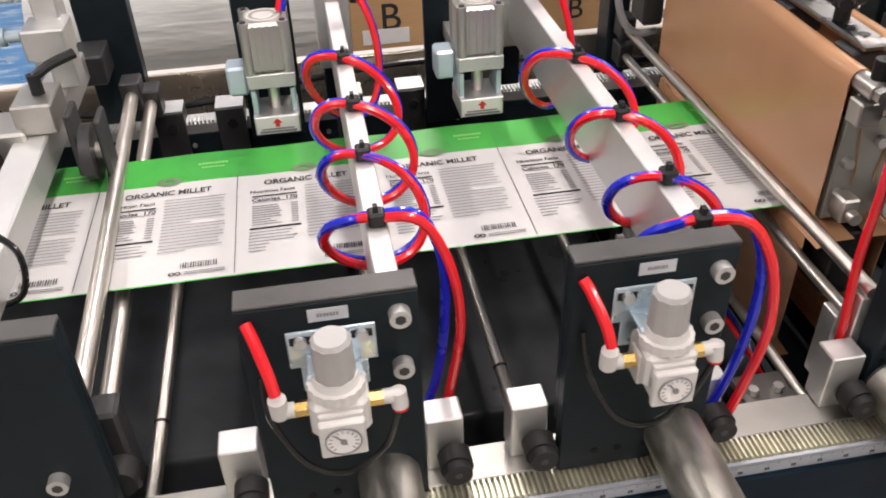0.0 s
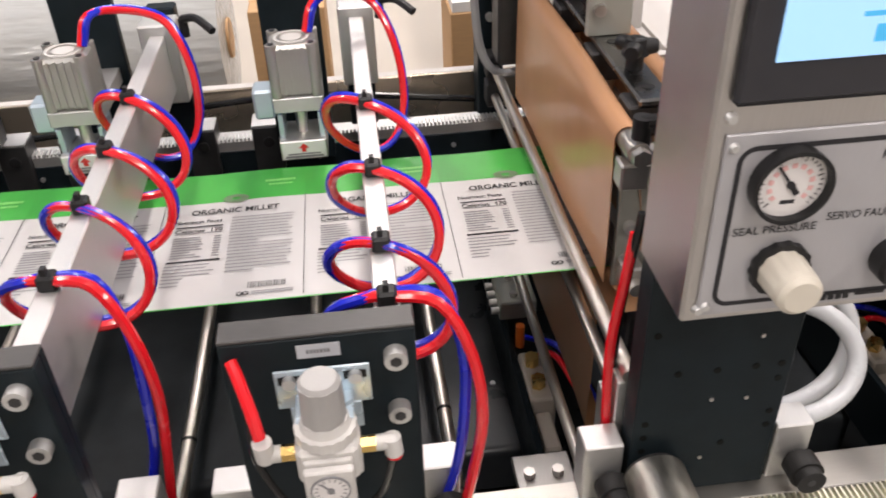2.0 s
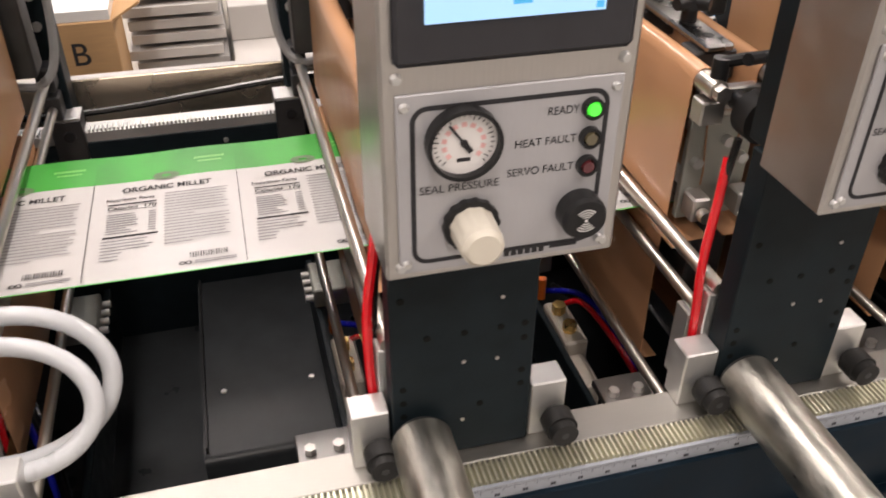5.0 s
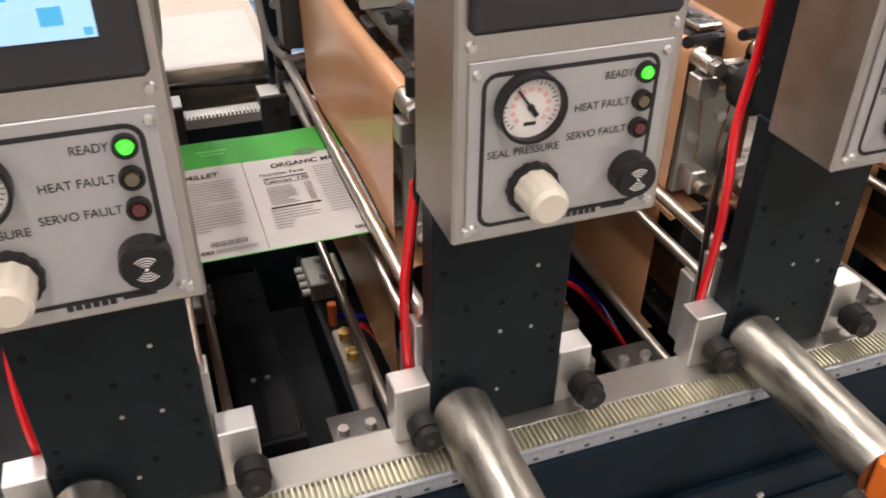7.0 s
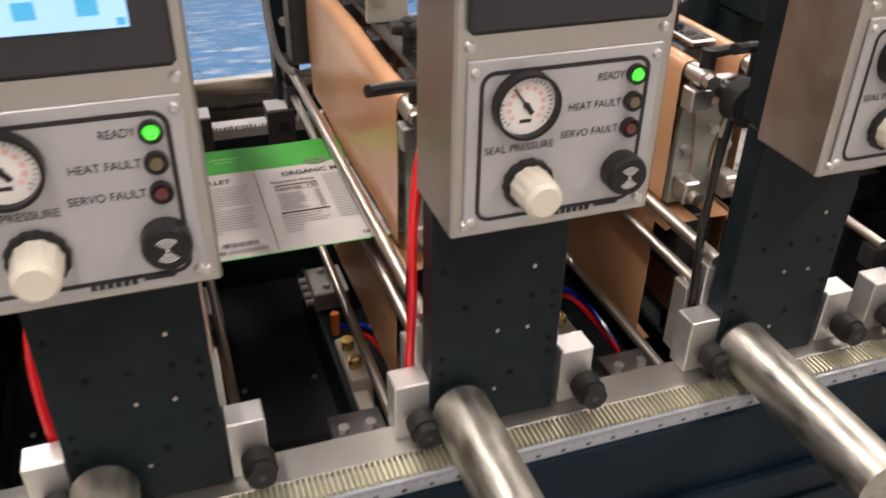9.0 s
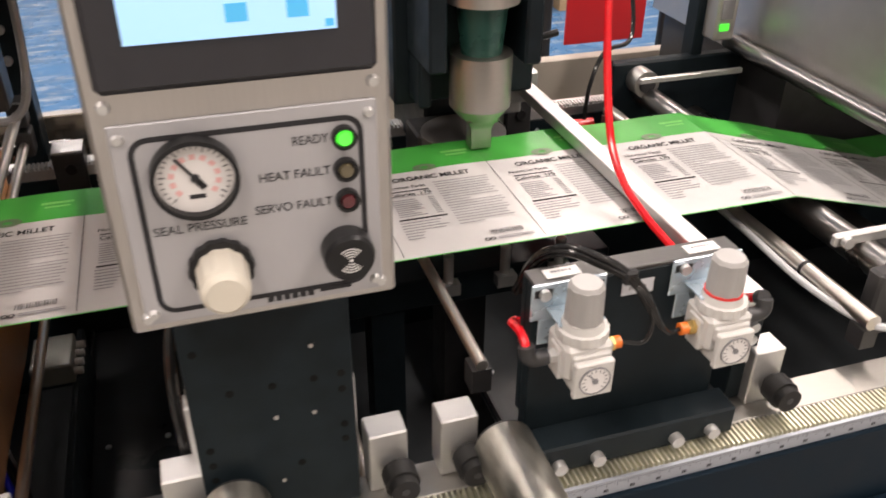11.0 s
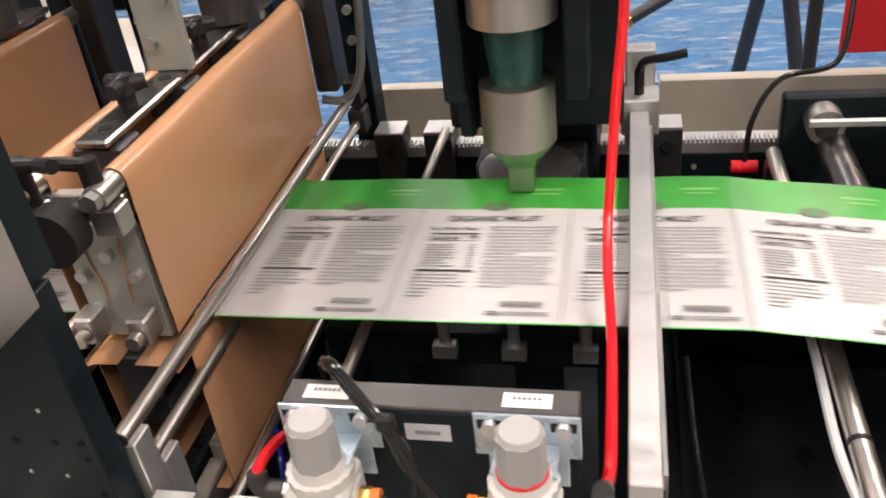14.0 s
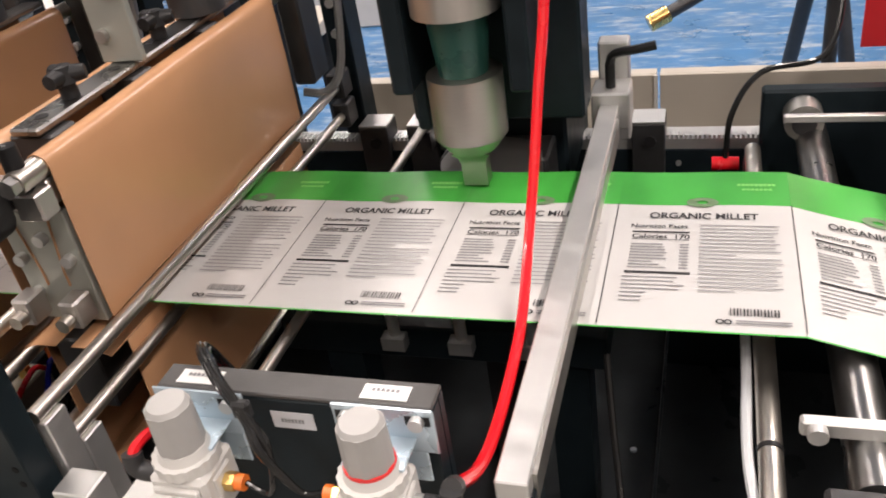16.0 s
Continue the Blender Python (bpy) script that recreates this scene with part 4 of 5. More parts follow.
    part("rail", B(-0.08, -0.0715, 0.56, 1.05, 0.62, 0.708, bev=0.001), BLACKP, m, "black side rail")
    part("grey_block", B(-0.081, -0.03, 0.93, 1.0, 0.7085, 0.738, bev=0.002), ZPLATE, m, "pale zinc block")
    for i in range(4):
        part("white_port", C((-0.0812, 0.937 + i * 0.0185, 0.722), (-0.092, 0.937 + i * 0.0185, 0.722), 0.005, 10), WHITEPL, m)
        part("white_port", C((0.0762, 0.937 + i * 0.0185, 0.722), (0.087, 0.937 + i * 0.0185, 0.722), 0.005, 10), WHITEPL, m)
    part("far_block", B(0.026, 0.076, 0.93, 1.0, 0.7085, 0.738, bev=0.002), ZPLATE, m, "pale zinc block")
    part("far_rail", B(0.0715, 0.08, 0.56, 1.05, 0.62, 0.708, bev=0.001), BLACKP, m, "black side rail")
    bm = bmesh.new()
    box(bm, -0.071, -0.04, 0.765, 0.855, 0.66, 0.716, bev=0.003)
    box(bm, -0.0705, -0.048, 0.7, 0.762, 0.655, 0.7, bev=0.003)
    part("valve_body", bm, BEIGE, m, "pale valve body")
    for by in (0.945, 0.985):
        part("block_bolt", C((-0.06, by, 0.7382), (-0.06, by, 0.744), 0.0055, 6), STAIN, m)
    for y in (0.79, 0.83):
        b = part("brass_port", C((-0.058, y, 0.7162), (-0.058, y, 0.73), 0.0095, 6), BRASS, m)
    part("red_port", C((-0.062, 0.885, 0.7), (-0.062, 0.885, 0.735), 0.006, 12), ORANGE, m)
    part("red_wire", T(spline([(-0.05, 0.86, 0.7), (-0.03, 0.82, 0.735), (-0.01, 0.75, 0.72), (0.02, 0.7, 0.66), (0.03, 0.66, 0.6)], 6), 0.004), REDT, m)
    part("blue_wire", T(spline([(-0.05, 0.9, 0.7), (-0.02, 0.84, 0.73), (0.01, 0.78, 0.7), (0.03, 0.72, 0.64), (0.04, 0.66, 0.6)], 6), 0.004), BLUET, m)
    part("dark_wire", T(spline([(-0.03, 0.92, 0.69), (0.0, 0.84, 0.7), (0.03, 0.76, 0.66), (0.05, 0.66, 0.58)], 6), 0.005), BLACKT, m)
    part("support_bracket", B(-0.138, -0.086, 0.503, 0.56, 0.85, 0.858, bev=0.001), ROLLER, m, "dull steel foot plate")
    for bx in (-0.126, -0.1):
        part("foot_bolt", C((bx, 0.535, 0.8582), (bx, 0.535, 0.865), 0.0055, 6), STAIN, m)


for k, x in enumerate(STATIONS):
    control_panel(x, k == 0)
    sealing_head(x, k * 1.7)

# ---------- trays and loose rods between the stations ----------
for x0, x1, z in ((-0.6, 0.5, 0.62), (0.755, 0.937, 0.61), (1.095, 1.175, 0.615), (1.372, 1.532, 0.615), (1.665, 1.8, 0.615), (2.2, 2.37, 0.61)):
    tr = thing("drip_tray", "satin black sheet tray with rounded edge below the film path", "tray", "drip trays", (0, 0, 0))
    bm = bmesh.new()
    prof = [(0.776, z - 0.07), (0.776, z - 0.012)]
    prof += [(0.788 - 0.012 * math.cos(a), z - 0.012 + 0.012 * math.sin(a)) for a in (0.4, 0.8, 1.2, 1.57)] + [(0.95, z), (1.165, z)]
    left = [bm.verts.new((x0, y, h)) for y, h in prof]
    right = [bm.verts.new((x1, y, h)) for y, h in prof]
    for q in range(len(prof) - 1):
        bm.faces.new((left[q], right[q], right[q + 1], left[q + 1]))
    bmesh.ops.recalc_face_normals(bm, faces=bm.faces)
    bmesh.ops.solidify(bm, geom=bm.faces[:], thickness=0.003)
    part("tray_sheet", bm, PAN, tr)
    for sx in (x0 + 0.003, x1 - 0.006):
        part("tray_edge", B(sx, sx + 0.003, 0.79, 1.16, z + 0.0005, z + 0.012), BLACKPL, tr)
    part("tray_leg", B((x0 + x1) / 2 - 0.02, (x0 + x1) / 2 + 0.02, 0.85, 0.89, 0.5205, z - 0.0035), DARKST, tr)
    for sx in (x0 + 0.03, x1 - 0.03):
        part("tray_screw", C((sx, 0.9, z + 0.0005), (sx, 0.9, z + 0.003), 0.004, 8), ALUP, tr)


def loose_rod(x, z, y0=0.5, y1=1.13, r=0.0062, bands=(0.62, 0.74)):
    t = thing("tie_rod", "polished steel tie rod across the frame with black bands", "rod", "tie rods", (x, 0, z))
    part("shaft", C((0, y0, 0), (0, y1, 0), r, 16), STEEL, t)
    for y in bands:
        part("band", C((0, y, 0), (0, y + 0.004, 0), r + 0.0008, 16), BLACKPL, t)
    part("foot", B(-0.009, 0.009, y0 - 0.0005, y0 + 0.02, -0.03, -r + 0.0005), DARKST, t)
    part("rear_foot", B(-0.009, 0.009, y1 - 0.02, y1 + 0.0, -0.03, -r + 0.0005), DARKST, t)


for x, z in ((-0.176, 0.725), (0.09, 0.735), (0.235, 0.735), (0.385, 0.74)):
    loose_rod(x, z, 0.52, 1.14, 0.008)
loose_rod(2.071, 0.955, 0.53, 1.1, 0.0055, ())
for a, b, r in (((-0.158, 0.505, 1.003), (-0.188, 1.09, 0.985), 0.0085), ((-0.148, 0.522, 0.968), (-0.168, 1.1, 0.967), 0.008)):
    tk = thing("thick_rod", "thick polished steel rod across the frame", "rod", "thick rods")
    part("shaft", C(a, b, r, 20), STEEL, tk)
    part("collar", B(b[0] - 0.013, b[0] + 0.013, b[1] - 0.004, b[1] + 0.03, b[2] - 0.02, b[2] + 0.02, bev=0.002), DARKST, tk)
# end mount of the thick pair of rods
em = thing("rod_end_mount", "dark machined block holding the ends of two thick rods", "mount", "", (-0.152, 0.505, 0))
part("block", B(-0.02, 0.02, -0.008, 0.02, 0.9, 0.992, bev=0.003), DARKST, em)
part("knob", C((0.012, -0.009, 0.935), (0.012, -0.03, 0.935), 0.014, 18), BLACKRU, em)

# ---------- left end punch unit ----------
pu = thing("punch_unit", "aluminium punch unit with toothed wheel and black clamp levers", "machine unit", "", (-0.235, 0, 0))
part("arm", B(-0.035, 0.0, 0.6, 1.1, 1.012, 1.05, bev=0.002), ALUP, pu, "bright aluminium arm")
part("upright_bar", B(-0.012, 0.016, 0.985, 1.02, 1.0505, 1.19, bev=0.002), ALUP, pu)
part("head_block", B(-0.022, 0.024, 0.95, 1.0, 1.1, 1.135, bev=0.002), ALUP, pu)
part("slide_block", B(-0.03, 0.012, 0.87, 0.93, 1.0505, 1.085, bev=0.002), ALU, pu)
w = part("wheel", C((0.03, 0.88, 1.02), (0.042, 0.88, 1.02), 0.032, 30), DARKST, pu, "dark round cutting wheel")
part("wheel_hub", C((0.0421, 0.88, 1.02), (0.05, 0.88, 1.02), 0.01, 16), STEEL, w)
part("wheel_yoke", B(0.022, 0.0295, 0.86, 0.9, 1.0, 1.075, bev=0.002), DARKST, pu)
part("wheel_yoke", B(0.0505, 0.057, 0.86, 0.9, 0.995, 1.065, bev=0.002), DARKST, pu)
for y, z in ((0.9, 1.0855), (0.985, 1.1905)):
    l = part("clamp_lever", C((-0.005, y, z), (-0.005, y, z + 0.022), 0.007, 12), BLACKPL, pu, "black clamp lever")
    part("lever_arm", T(spline([(-0.005, y, z + 0.018), (0.012, y + 0.012, z + 0.026), (0.035, y + 0.028, z + 0.03)], 6), 0.0058), BLACKPL, l)
for z in (1.115, 1.16):
    b = part("hex_bolt", C((-0.0225, 0.995, z), (-0.05, 0.995, z), 0.007, 12), ZINC, pu)
    part("bolt_flange", C((-0.0505, 0.995, z), (-0.056, 0.995, z), 0.0105, 14), ZINC, b)
part("sensor_eye", C((-0.07, 0.82, 1.03), (-0.07, 0.86, 1.03), 0.022, 20), BLACKRU, pu)
part("sensor_body", B(-0.1, -0.02, 0.86, 0.92, 1.0, 1.06, bev=0.003), ALU, pu)
part("black_lead", T(spline([(-0.06, 0.7, 1.05), (-0.02, 0.66, 1.08), (0.02, 0.64, 1.06), (0.015, 0.63, 1.02), (-0.03, 0.64, 1.0)], 8), 0.003), BLACKT, pu)
part("rear_post", B(-0.015, 0.055, 1.16, 1.19, 0.86, 1.35, bev=0.002), BLACKP, pu, "tall black rear post")
part("rear_bridge", B(-0.02, 0.02, 1.1002, 1.1598, 1.0, 1.04, bev=0.002), DARKST, pu)

# ---------- milky hose ----------
hs = thing("white_hose", "milky white flexible hose lying in two open loops", "hose", "", (0, 0, 0))
pts = [(0.57, 0.59, 1.019), (0.6, 0.585, 1.023)]
for i in range(56):
    a = radians(95 - i * 10.2)
    u = i / 55
    pts.append((0.648 + (0.084 - 0.018 * u) * math.cos(a), 0.545 + 0.03 * math.sin(a) + 0.016 * math.cos(a / 2), 0.968 + (0.055 - 0.018 * u) * math.sin(a)))
pts += [(0.6, 0.535, 0.935), (0.57, 0.545, 0.932)]
part("hose", T(spline(pts, 3), 0.0078, 14), WHITET, hs)
part("end_sleeve", C((0.6, 0.585, 1.0232), (0.585, 0.588, 1.0212), 0.0088, 16), GREYT, hs, "grey hose end sleeve")

# ---------- twin regulator carriage ----------
F = thing("twin_regulator_carriage", "wide black carriage plate carrying two air regulators", "machine plate", "", (2.182, 0.4825, RAILZ))
part("plate", B(-0.09, 0.09, 0, 0.014, 0.002, 0.174, bev=0.001), BLACKP, F)
part("top_plate", B(-0.09, 0.09, 0, 0.021, 0.1745, 0.178, bev=0.0008), BLACKTOP, F, "lighter grey top edge")
part("rear_plate", B(-0.09, 0.09, 0.0142, 0.021, 0.04, 0.174), BLACKP, F)
part("foot_bracket", B(-0.11, 0.1, -0.03, -0.0005, 0.001, 0.03, bev=0.002), BLACKP, F)
for x in (-0.07, -0.035, 0.04, 0.075):
    part("foot_bolt", C((x, -0.0305, 0.012), (x, -0.038, 0.012), 0.006, 12), ALUP, F)
for x in (-0.063, 0.06):
    s = part("top_label", B(x - 0.0145, x + 0.0145, 0.0035, 0.0155, 0.1782, 0.1788), WHITE, F, "white label on the top edge")
    bm = bmesh.new()
    for i in range(6):
        quad(bm, x - 0.009 + i * 0.003, x - 0.0068 + i * 0.003, 0.0095, 0.0122, 0.1791)
    part("label_print", bm, GREYINK, s, smooth=False)
label_bars(F, -0.014, 0.014, 0.152, 0.165, -0.0001)
regulator((2.121, 0.4545, 1.0205), False, "")
regulator((2.242, 0.4545, 1.0205), True, "")
for x, sg in ((2.121, 1), (2.242, -1)):
    q = thing("push_fitting", "orange and brass push-in fitting on the regulator", "fitting", "push fittings", (x, 0.4545, 1.0185))
    part("brass_nut", C((sg * 0.0213, 0, 0), (sg * 0.028, 0, 0), 0.0062, 6), BRASS, q)
    part("orange_collar", C((sg * 0.0281, 0, 0), (sg * 0.034, 0, 0), 0.0052, 14), ORANGE, q)
    q = thing("grey_elbow", "dark grey elbow fitting on the regulator side", "fitting", "elbow fittings", (x, 0.4545, 1.0185))
    part("nut", C((-sg * 0.0213, 0, 0), (-sg * 0.027, 0, 0), 0.0062, 6), ALUP, q)
    part("elbow", T(spline([(-sg * 0.0271, 0, 0), (-sg * 0.038, 0, 0), (-sg * 0.043, 0.0, 0.004), (-sg * 0.044, 0.002, 0.012)], 5), 0.0066, 12), DARKST, q)
bn = thing("tube_bundle", "bundle of thin black tubes arching over the plate edge", "air hose", "", (2.15, 0, 0))
for i in range(6):
    ca, sa = 0.0042 * math.cos(i * 1.05), 0.0042 * math.sin(i * 1.05)
    run = [(-0.046 + ca, 0.54 + sa, 1.02), (-0.04 + ca, 0.518, 1.064 + sa), (-0.026 + ca * 0.8, 0.496, 1.083 + sa), (-0.004 + ca * 0.7, 0.474, 1.08 + sa), (0.014 + ca * 0.6, 0.462, 1.069 + sa * 0.7), (0.025 + ca * 0.7, 0.455 + sa, 1.052)]
    run += [(0.035 + ca * 0.5, 0.451, 1.033), (0.046, 0.451, 1.02), (0.058, 0.4545, 1.0185)] if i > 1 else [(0.029, 0.45, 1.032), (0.023, 0.45, 1.017), (0.006, 0.4545, 1.0185)]
    part("black_tube", T(spline(run, 7), 0.0019), BLACKT, bn)
part("cable_tie", B(0.007, 0.019, 0.461, 0.468, 1.064, 1.077, bev=0.002), BLACKPL, bn)
red = thing("red_air_hose", "thick bright red air hose hanging to the regulator elbow", "air hose", "", (0, 0, 0))
part("hose", T(spline([(2.302, 0.815, 1.42), (2.297, 0.795, 1.26), (2.294, 0.785, 1.193), (2.289, 0.767, 1.139), (2.285, 0.742, 1.079), (2.283, 0.721, 1.045), (2.2835, 0.692, 1.021), (2.286, 0.657, 1.007), (2.288, 0.619, 0.9995), (2.289, 0.552, 0.995), (2.289, 0.5, 1.004), (2.286, 0.462, 1.028)], 8), 0.0042, 10), REDT, red)
part("end_collar", C((2.286, 0.4635, 1.027), (2.286, 0.4575, 1.031), 0.0064, 14), DARKST, red, "dark push-in collar")
red2 = thing("supply_tube", "red tube bending into the twin regulator from the side", "air hose", "supply tubes", (0, 0, 0))
part("red_tube", T(spline([(2.077, 0.4565, 1.028), (2.0775, 0.461, 1.0315), (2.079, 0.475, 1.031), (2.082, 0.498, 1.022), (2.096, 0.512, 1.006), (2.106, 0.516, 0.95)], 8), 0.0036), REDT, red2)

# flat arm beside the plate
fa = thing("guide_arm", "flat bright aluminium arm reaching over the film", "machine arm", "", (2.3105, 0, 0))
part("bar", B(-0.0105, 0.0105, 0.488, 1.03, 0.99, 1.0055, bev=0.001), ALUP, fa)
part("bar_side", B(0.0107, 0.0135, 0.5, 1.0, 0.98, 1.002), ALU, fa)
part("front_post", B(-0.012, 0.0125, 0.491, 0.52, RAILZ + 0.001, 0.9898, bev=0.001), BLACKP, fa)
for z in (0.972, 0.958):
    part("post_screw", C((0.002, 0.4908, z), (0.002, 0.487, z), 0.005, 12), ALUP, fa)
part("rear_block", B(-0.02, 0.022, 1.0302, 1.075, 0.975, 1.018, bev=0.002), ALUP, fa)
part("rear_post", B(-0.016, 0.018, 1.0755, 1.1, 0.94, 1.06, bev=0.002), ALUP, fa)
lv = part("clamp_lever", C((0.0, 1.05, 1.0182), (0.0, 1.05, 1.045), 0.0055, 12), BLACKPL, fa, "black clamp lever")
part("lever_arm", T(spline([(0.0, 1.05, 1.045), (0.006, 1.045, 1.058), (0.03, 1.04, 1.064), (0.05, 1.04, 1.068)], 6), 0.005), BLACKPL, lv)

# ---------- ultrasonic horn ----------
hn = thing("ultrasonic_horn", "machined titanium sonotrode in a black holder touching the film edge", "sonotrode", "", (2.194, 0.888, 0))
bm = bmesh.new()
prof = ((0.988, 0.0125, 0.009), (1.012, 0.0125, 0.0095), (1.02, 0.0145, 0.0125), (1.027, 0.02, 0.019))
prev = None
for z, rx, ry in prof:
    lp = [bm.verts.new((rx * sx, ry * sy, z)) for sx, sy in ((-1, -1), (1, -1), (1, 1), (-1, 1))]
    if prev:
        for i in range(4):
            bm.faces.new((prev[i], prev[(i + 1) % 4], lp[(i + 1) % 4], lp[i]))
    else:
        bm.faces.new(lp[::-1])
    prev = lp
bm.faces.new(prev)
part("horn_tip", bm, TITAN, hn, "narrow rectangular horn tip")
bm = bmesh.new()
rod(bm, (0, 0, 1.0271), (0, 0, 1.043), 0.024, 36, 0.0365)
rod(bm, (0, 0, 1.0431), (0, 0, 1.106), 0.0365, 36, 0.0365)
part("horn_body", bm, TITAN, hn, "turned titanium cylinder")
part("booster", C((0, 0, 1.1062), (0, 0, 1.165), 0.024, 30, 0.03), TEAL, hn, "dark green booster")
part("booster_ring", C((0, 0, 1.1652), (0, 0, 1.2), 0.042, 32), ALU, hn)
part("converter", C((0, 0, 1.2002), (0, 0, 1.42), 0.046, 32), GREYKNOB, hn)
part("holder", B(-0.085, 0.1, 0.075, 0.13, 1.02, 1.4, bev=0.003), BLACKP, hn, "black plate behind the horn")
part("yoke_arm", B(-0.068, -0.047, -0.02, 0.0745, 1.09, 1.4, bev=0.003), BLACKP, hn)
part("yoke_arm", B(0.047, 0.068, -0.02, 0.0745, 1.09, 1.4, bev=0.003), BLACKP, hn)
part("yoke_foot", B(-0.066, -0.05, 0.03, 0.0745, 1.03, 1.0895, bev=0.003), BLACKP, hn)
part("slide_column", B(-0.03, 0.07, 0.1305, 0.3, 0.905, 1.4, bev=0.004), BLACKP, hn)
part("lower_yoke", B(-0.06, 0.06, 0.06, 0.12, 0.93, 0.982, bev=0.003), DARKST, hn)
an = thing("anvil", "grey steel anvil plate under the horn", "anvil", "", (2.194, 0.9, 0))
part("plate", C((0, 0.045, 0.955), (0, 0.045, 0.983), 0.055, 30), STAIN, an)
part("post", B(-0.03, 0.03, 0.02, 0.08, 0.522, 0.9548), DARKST, an)
# bolted mounts seen under the film
um = thing("under_frame", "black cross frame with bright bolts below the film", "frame part", "", (2.19, 0, 0))
part("cross_beam", B(-0.2, 0.14, 0.78, 0.84, 0.84, 0.88, bev=0.002), BLACKP, um)
part("beam_leg", B(-0.16, -0.12, 0.79, 0.83, 0.5205, 0.8395), BLACKP, um)
part("beam_leg", B(0.08, 0.12, 0.79, 0.83, 0.5205, 0.8395), BLACKP, um)
for x in (-0.07, 0.0, 0.07):
    b = part("stud_bolt", C((x, 0.775, 0.875), (x, 0.775, 0.91), 0.006, 12), ALUP, um)
    part("stud_plate", B(x - 0.012, x + 0.012, 0.765, 0.7795, 0.86, 0.875), ALUP, um)
ps = thing("tie_post", "short black post with two bright nuts below the film", "post", "", (2.445, 0.755, 0))
part("post", B(-0.015, 0.015, -0.012, 0.012, 0.5205, 0.66, bev=0.002), BLACKP, ps)
part("post_cap", B(-0.024, 0.024, -0.014, 0.014, 0.6602, 0.676, bev=0.002), BLACKPL, ps)
for x in (-0.018, 0.018):
    part("nut", C((x, -0.0142, 0.668), (x, -0.02, 0.668), 0.0055, 6), STAIN, ps)
lead = thing("wire_lead", "red and blue wires hanging below the film", "cable", "", (0, 0, 0))
part("sheath", T(spline([(2.345, 0.67, 0.955), (2.352, 0.64, 0.9), (2.362, 0.6, 0.85), (2.368, 0.585, 0.82)], 6), 0.0028), BLACKT, lead)
part("red_wire", T(spline([(2.368, 0.585, 0.82), (2.376, 0.565, 0.79), (2.386, 0.55, 0.74)], 6), 0.0026), REDT, lead)
part("blue_wire", T(spline([(2.37, 0.586, 0.82), (2.382, 0.568, 0.79), (2.394, 0.55, 0.74)], 6), 0.0026), BLUET, lead)

# ---------- outfeed rollers on the right ----------
of = thing("outfeed_unit", "outfeed stand with steel rollers and black side plates", "roller stand", "", (0, 0, 0))
part("side_plate", B(2.47, 2.7, 1.07, 1.09, 0.86, 1.0, bev=0.003), BLACKP, of, "black side plate")
part("side_plate", B(2.49, 2.75, 0.53, 0.55, RAILZ, 0.965, bev=0.003), DARKST, of)
r1 = part("roller", C((2.522, 0.5505, 0.952), (2.522, 1.0695, 0.952), 0.0165, 28), ROLLER, of, "bright steel roller")
part("bearing", C((2.512, 1.0692, 0.975), (2.512, 1.04, 0.975), 0.02, 24), ALU, r1)
part("bearing_bore", C((2.512, 1.0399, 0.975), (2.512, 1.037, 0.975), 0.0125, 20), DARKST, r1)
part("clamp_arm", B(2.478, 2.58, 0.587, 0.596, 0.966, 0.98, bev=0.002), ALUP, of, "bright clamp arm")
part("arm_screw", C((2.488, 0.5849, 0.975), (2.488, 0.578, 0.975), 0.0065, 14), ALUP, of)
part("roller", C((2.62, 0.5505, 0.905), (2.62, 1.0695, 0.905), 0.014, 24), ROLLER, of)
part("roller", C((2.66, 0.5505, 1.02), (2.66, 1.0695, 1.02), 0.012, 24), ROLLER, of)
part("cross_lever", B(2.49, 2.66, 1.022, 1.029, 0.984, 0.992, bev=0.001), ALUP, of)
loose_rod(2.463, 0.935, 0.5, 1.06, 0.0085, (0.6,))
wh = thing("white_cable", "white cable running along the tie rod", "cable", "", (0, 0, 0))
part("cable", T(spline([(2.45, 0.9, 0.94), (2.449, 0.7, 0.935), (2.45, 0.58, 0.93), (2.47, 0.5, 0.93), (2.52, 0.49, 0.94), (2.56, 0.5, 0.93)], 8), 0.004), WHITET, wh)
bl = thing("sensor_cable", "black cable looping to the roller bearing", "cable", "", (0, 0, 0))
part("cable", T(spline([(2.56, 1.2, 1.08), (2.54, 1.15, 1.01), (2.47, 1.1, 1.01), (2.44, 1.08, 0.97), (2.435, 1.08, 0.915)], 8), 0.0035), BLACKT, bl)
part("red_plug", C((2.42, 1.08, 0.907), (2.45, 1.08, 0.907), 0.008, 14), REDT, bl)
gd = thing("stainless_hood", "brushed stainless hood over the outfeed", "machine hood", "", (0, 0, 0))
part("side_sheet", B(2.675, 2.68, 0.55, 1.32, 1.0, 1.18, bev=0.001), STAIN, gd)
part("top_sheet", B(2.6755, 3.2, 0.55, 1.32, 1.1805, 1.186, bev=0.001), STAIN, gd)
part("stand", B(2.69, 3.2, 0.96, 1.3, 0.861, 1.18), DARKST, gd)
sn = thing("photo_sensor", "grey photo sensor with glowing green lamp on a post", "sensor", "", (2.625, 1.055, 0))
part("post", B(-0.022, -0.004, 0.02, 0.05, 0.915, 1.2, bev=0.002), BLACKP, sn)
part("body", B(-0.012, 0.022, -0.014, 0.019, 1.03, 1.1, bev=0.003), ALU, sn)
part("lamp", B(-0.006, 0.01, -0.0165, -0.0145, 1.045, 1.056, bev=0.001), LEDG, sn, "glowing green lamp")
part("print", B(-0.006, 0.014, -0.0152, -0.0145, 1.062, 1.09), GREYINK, sn)
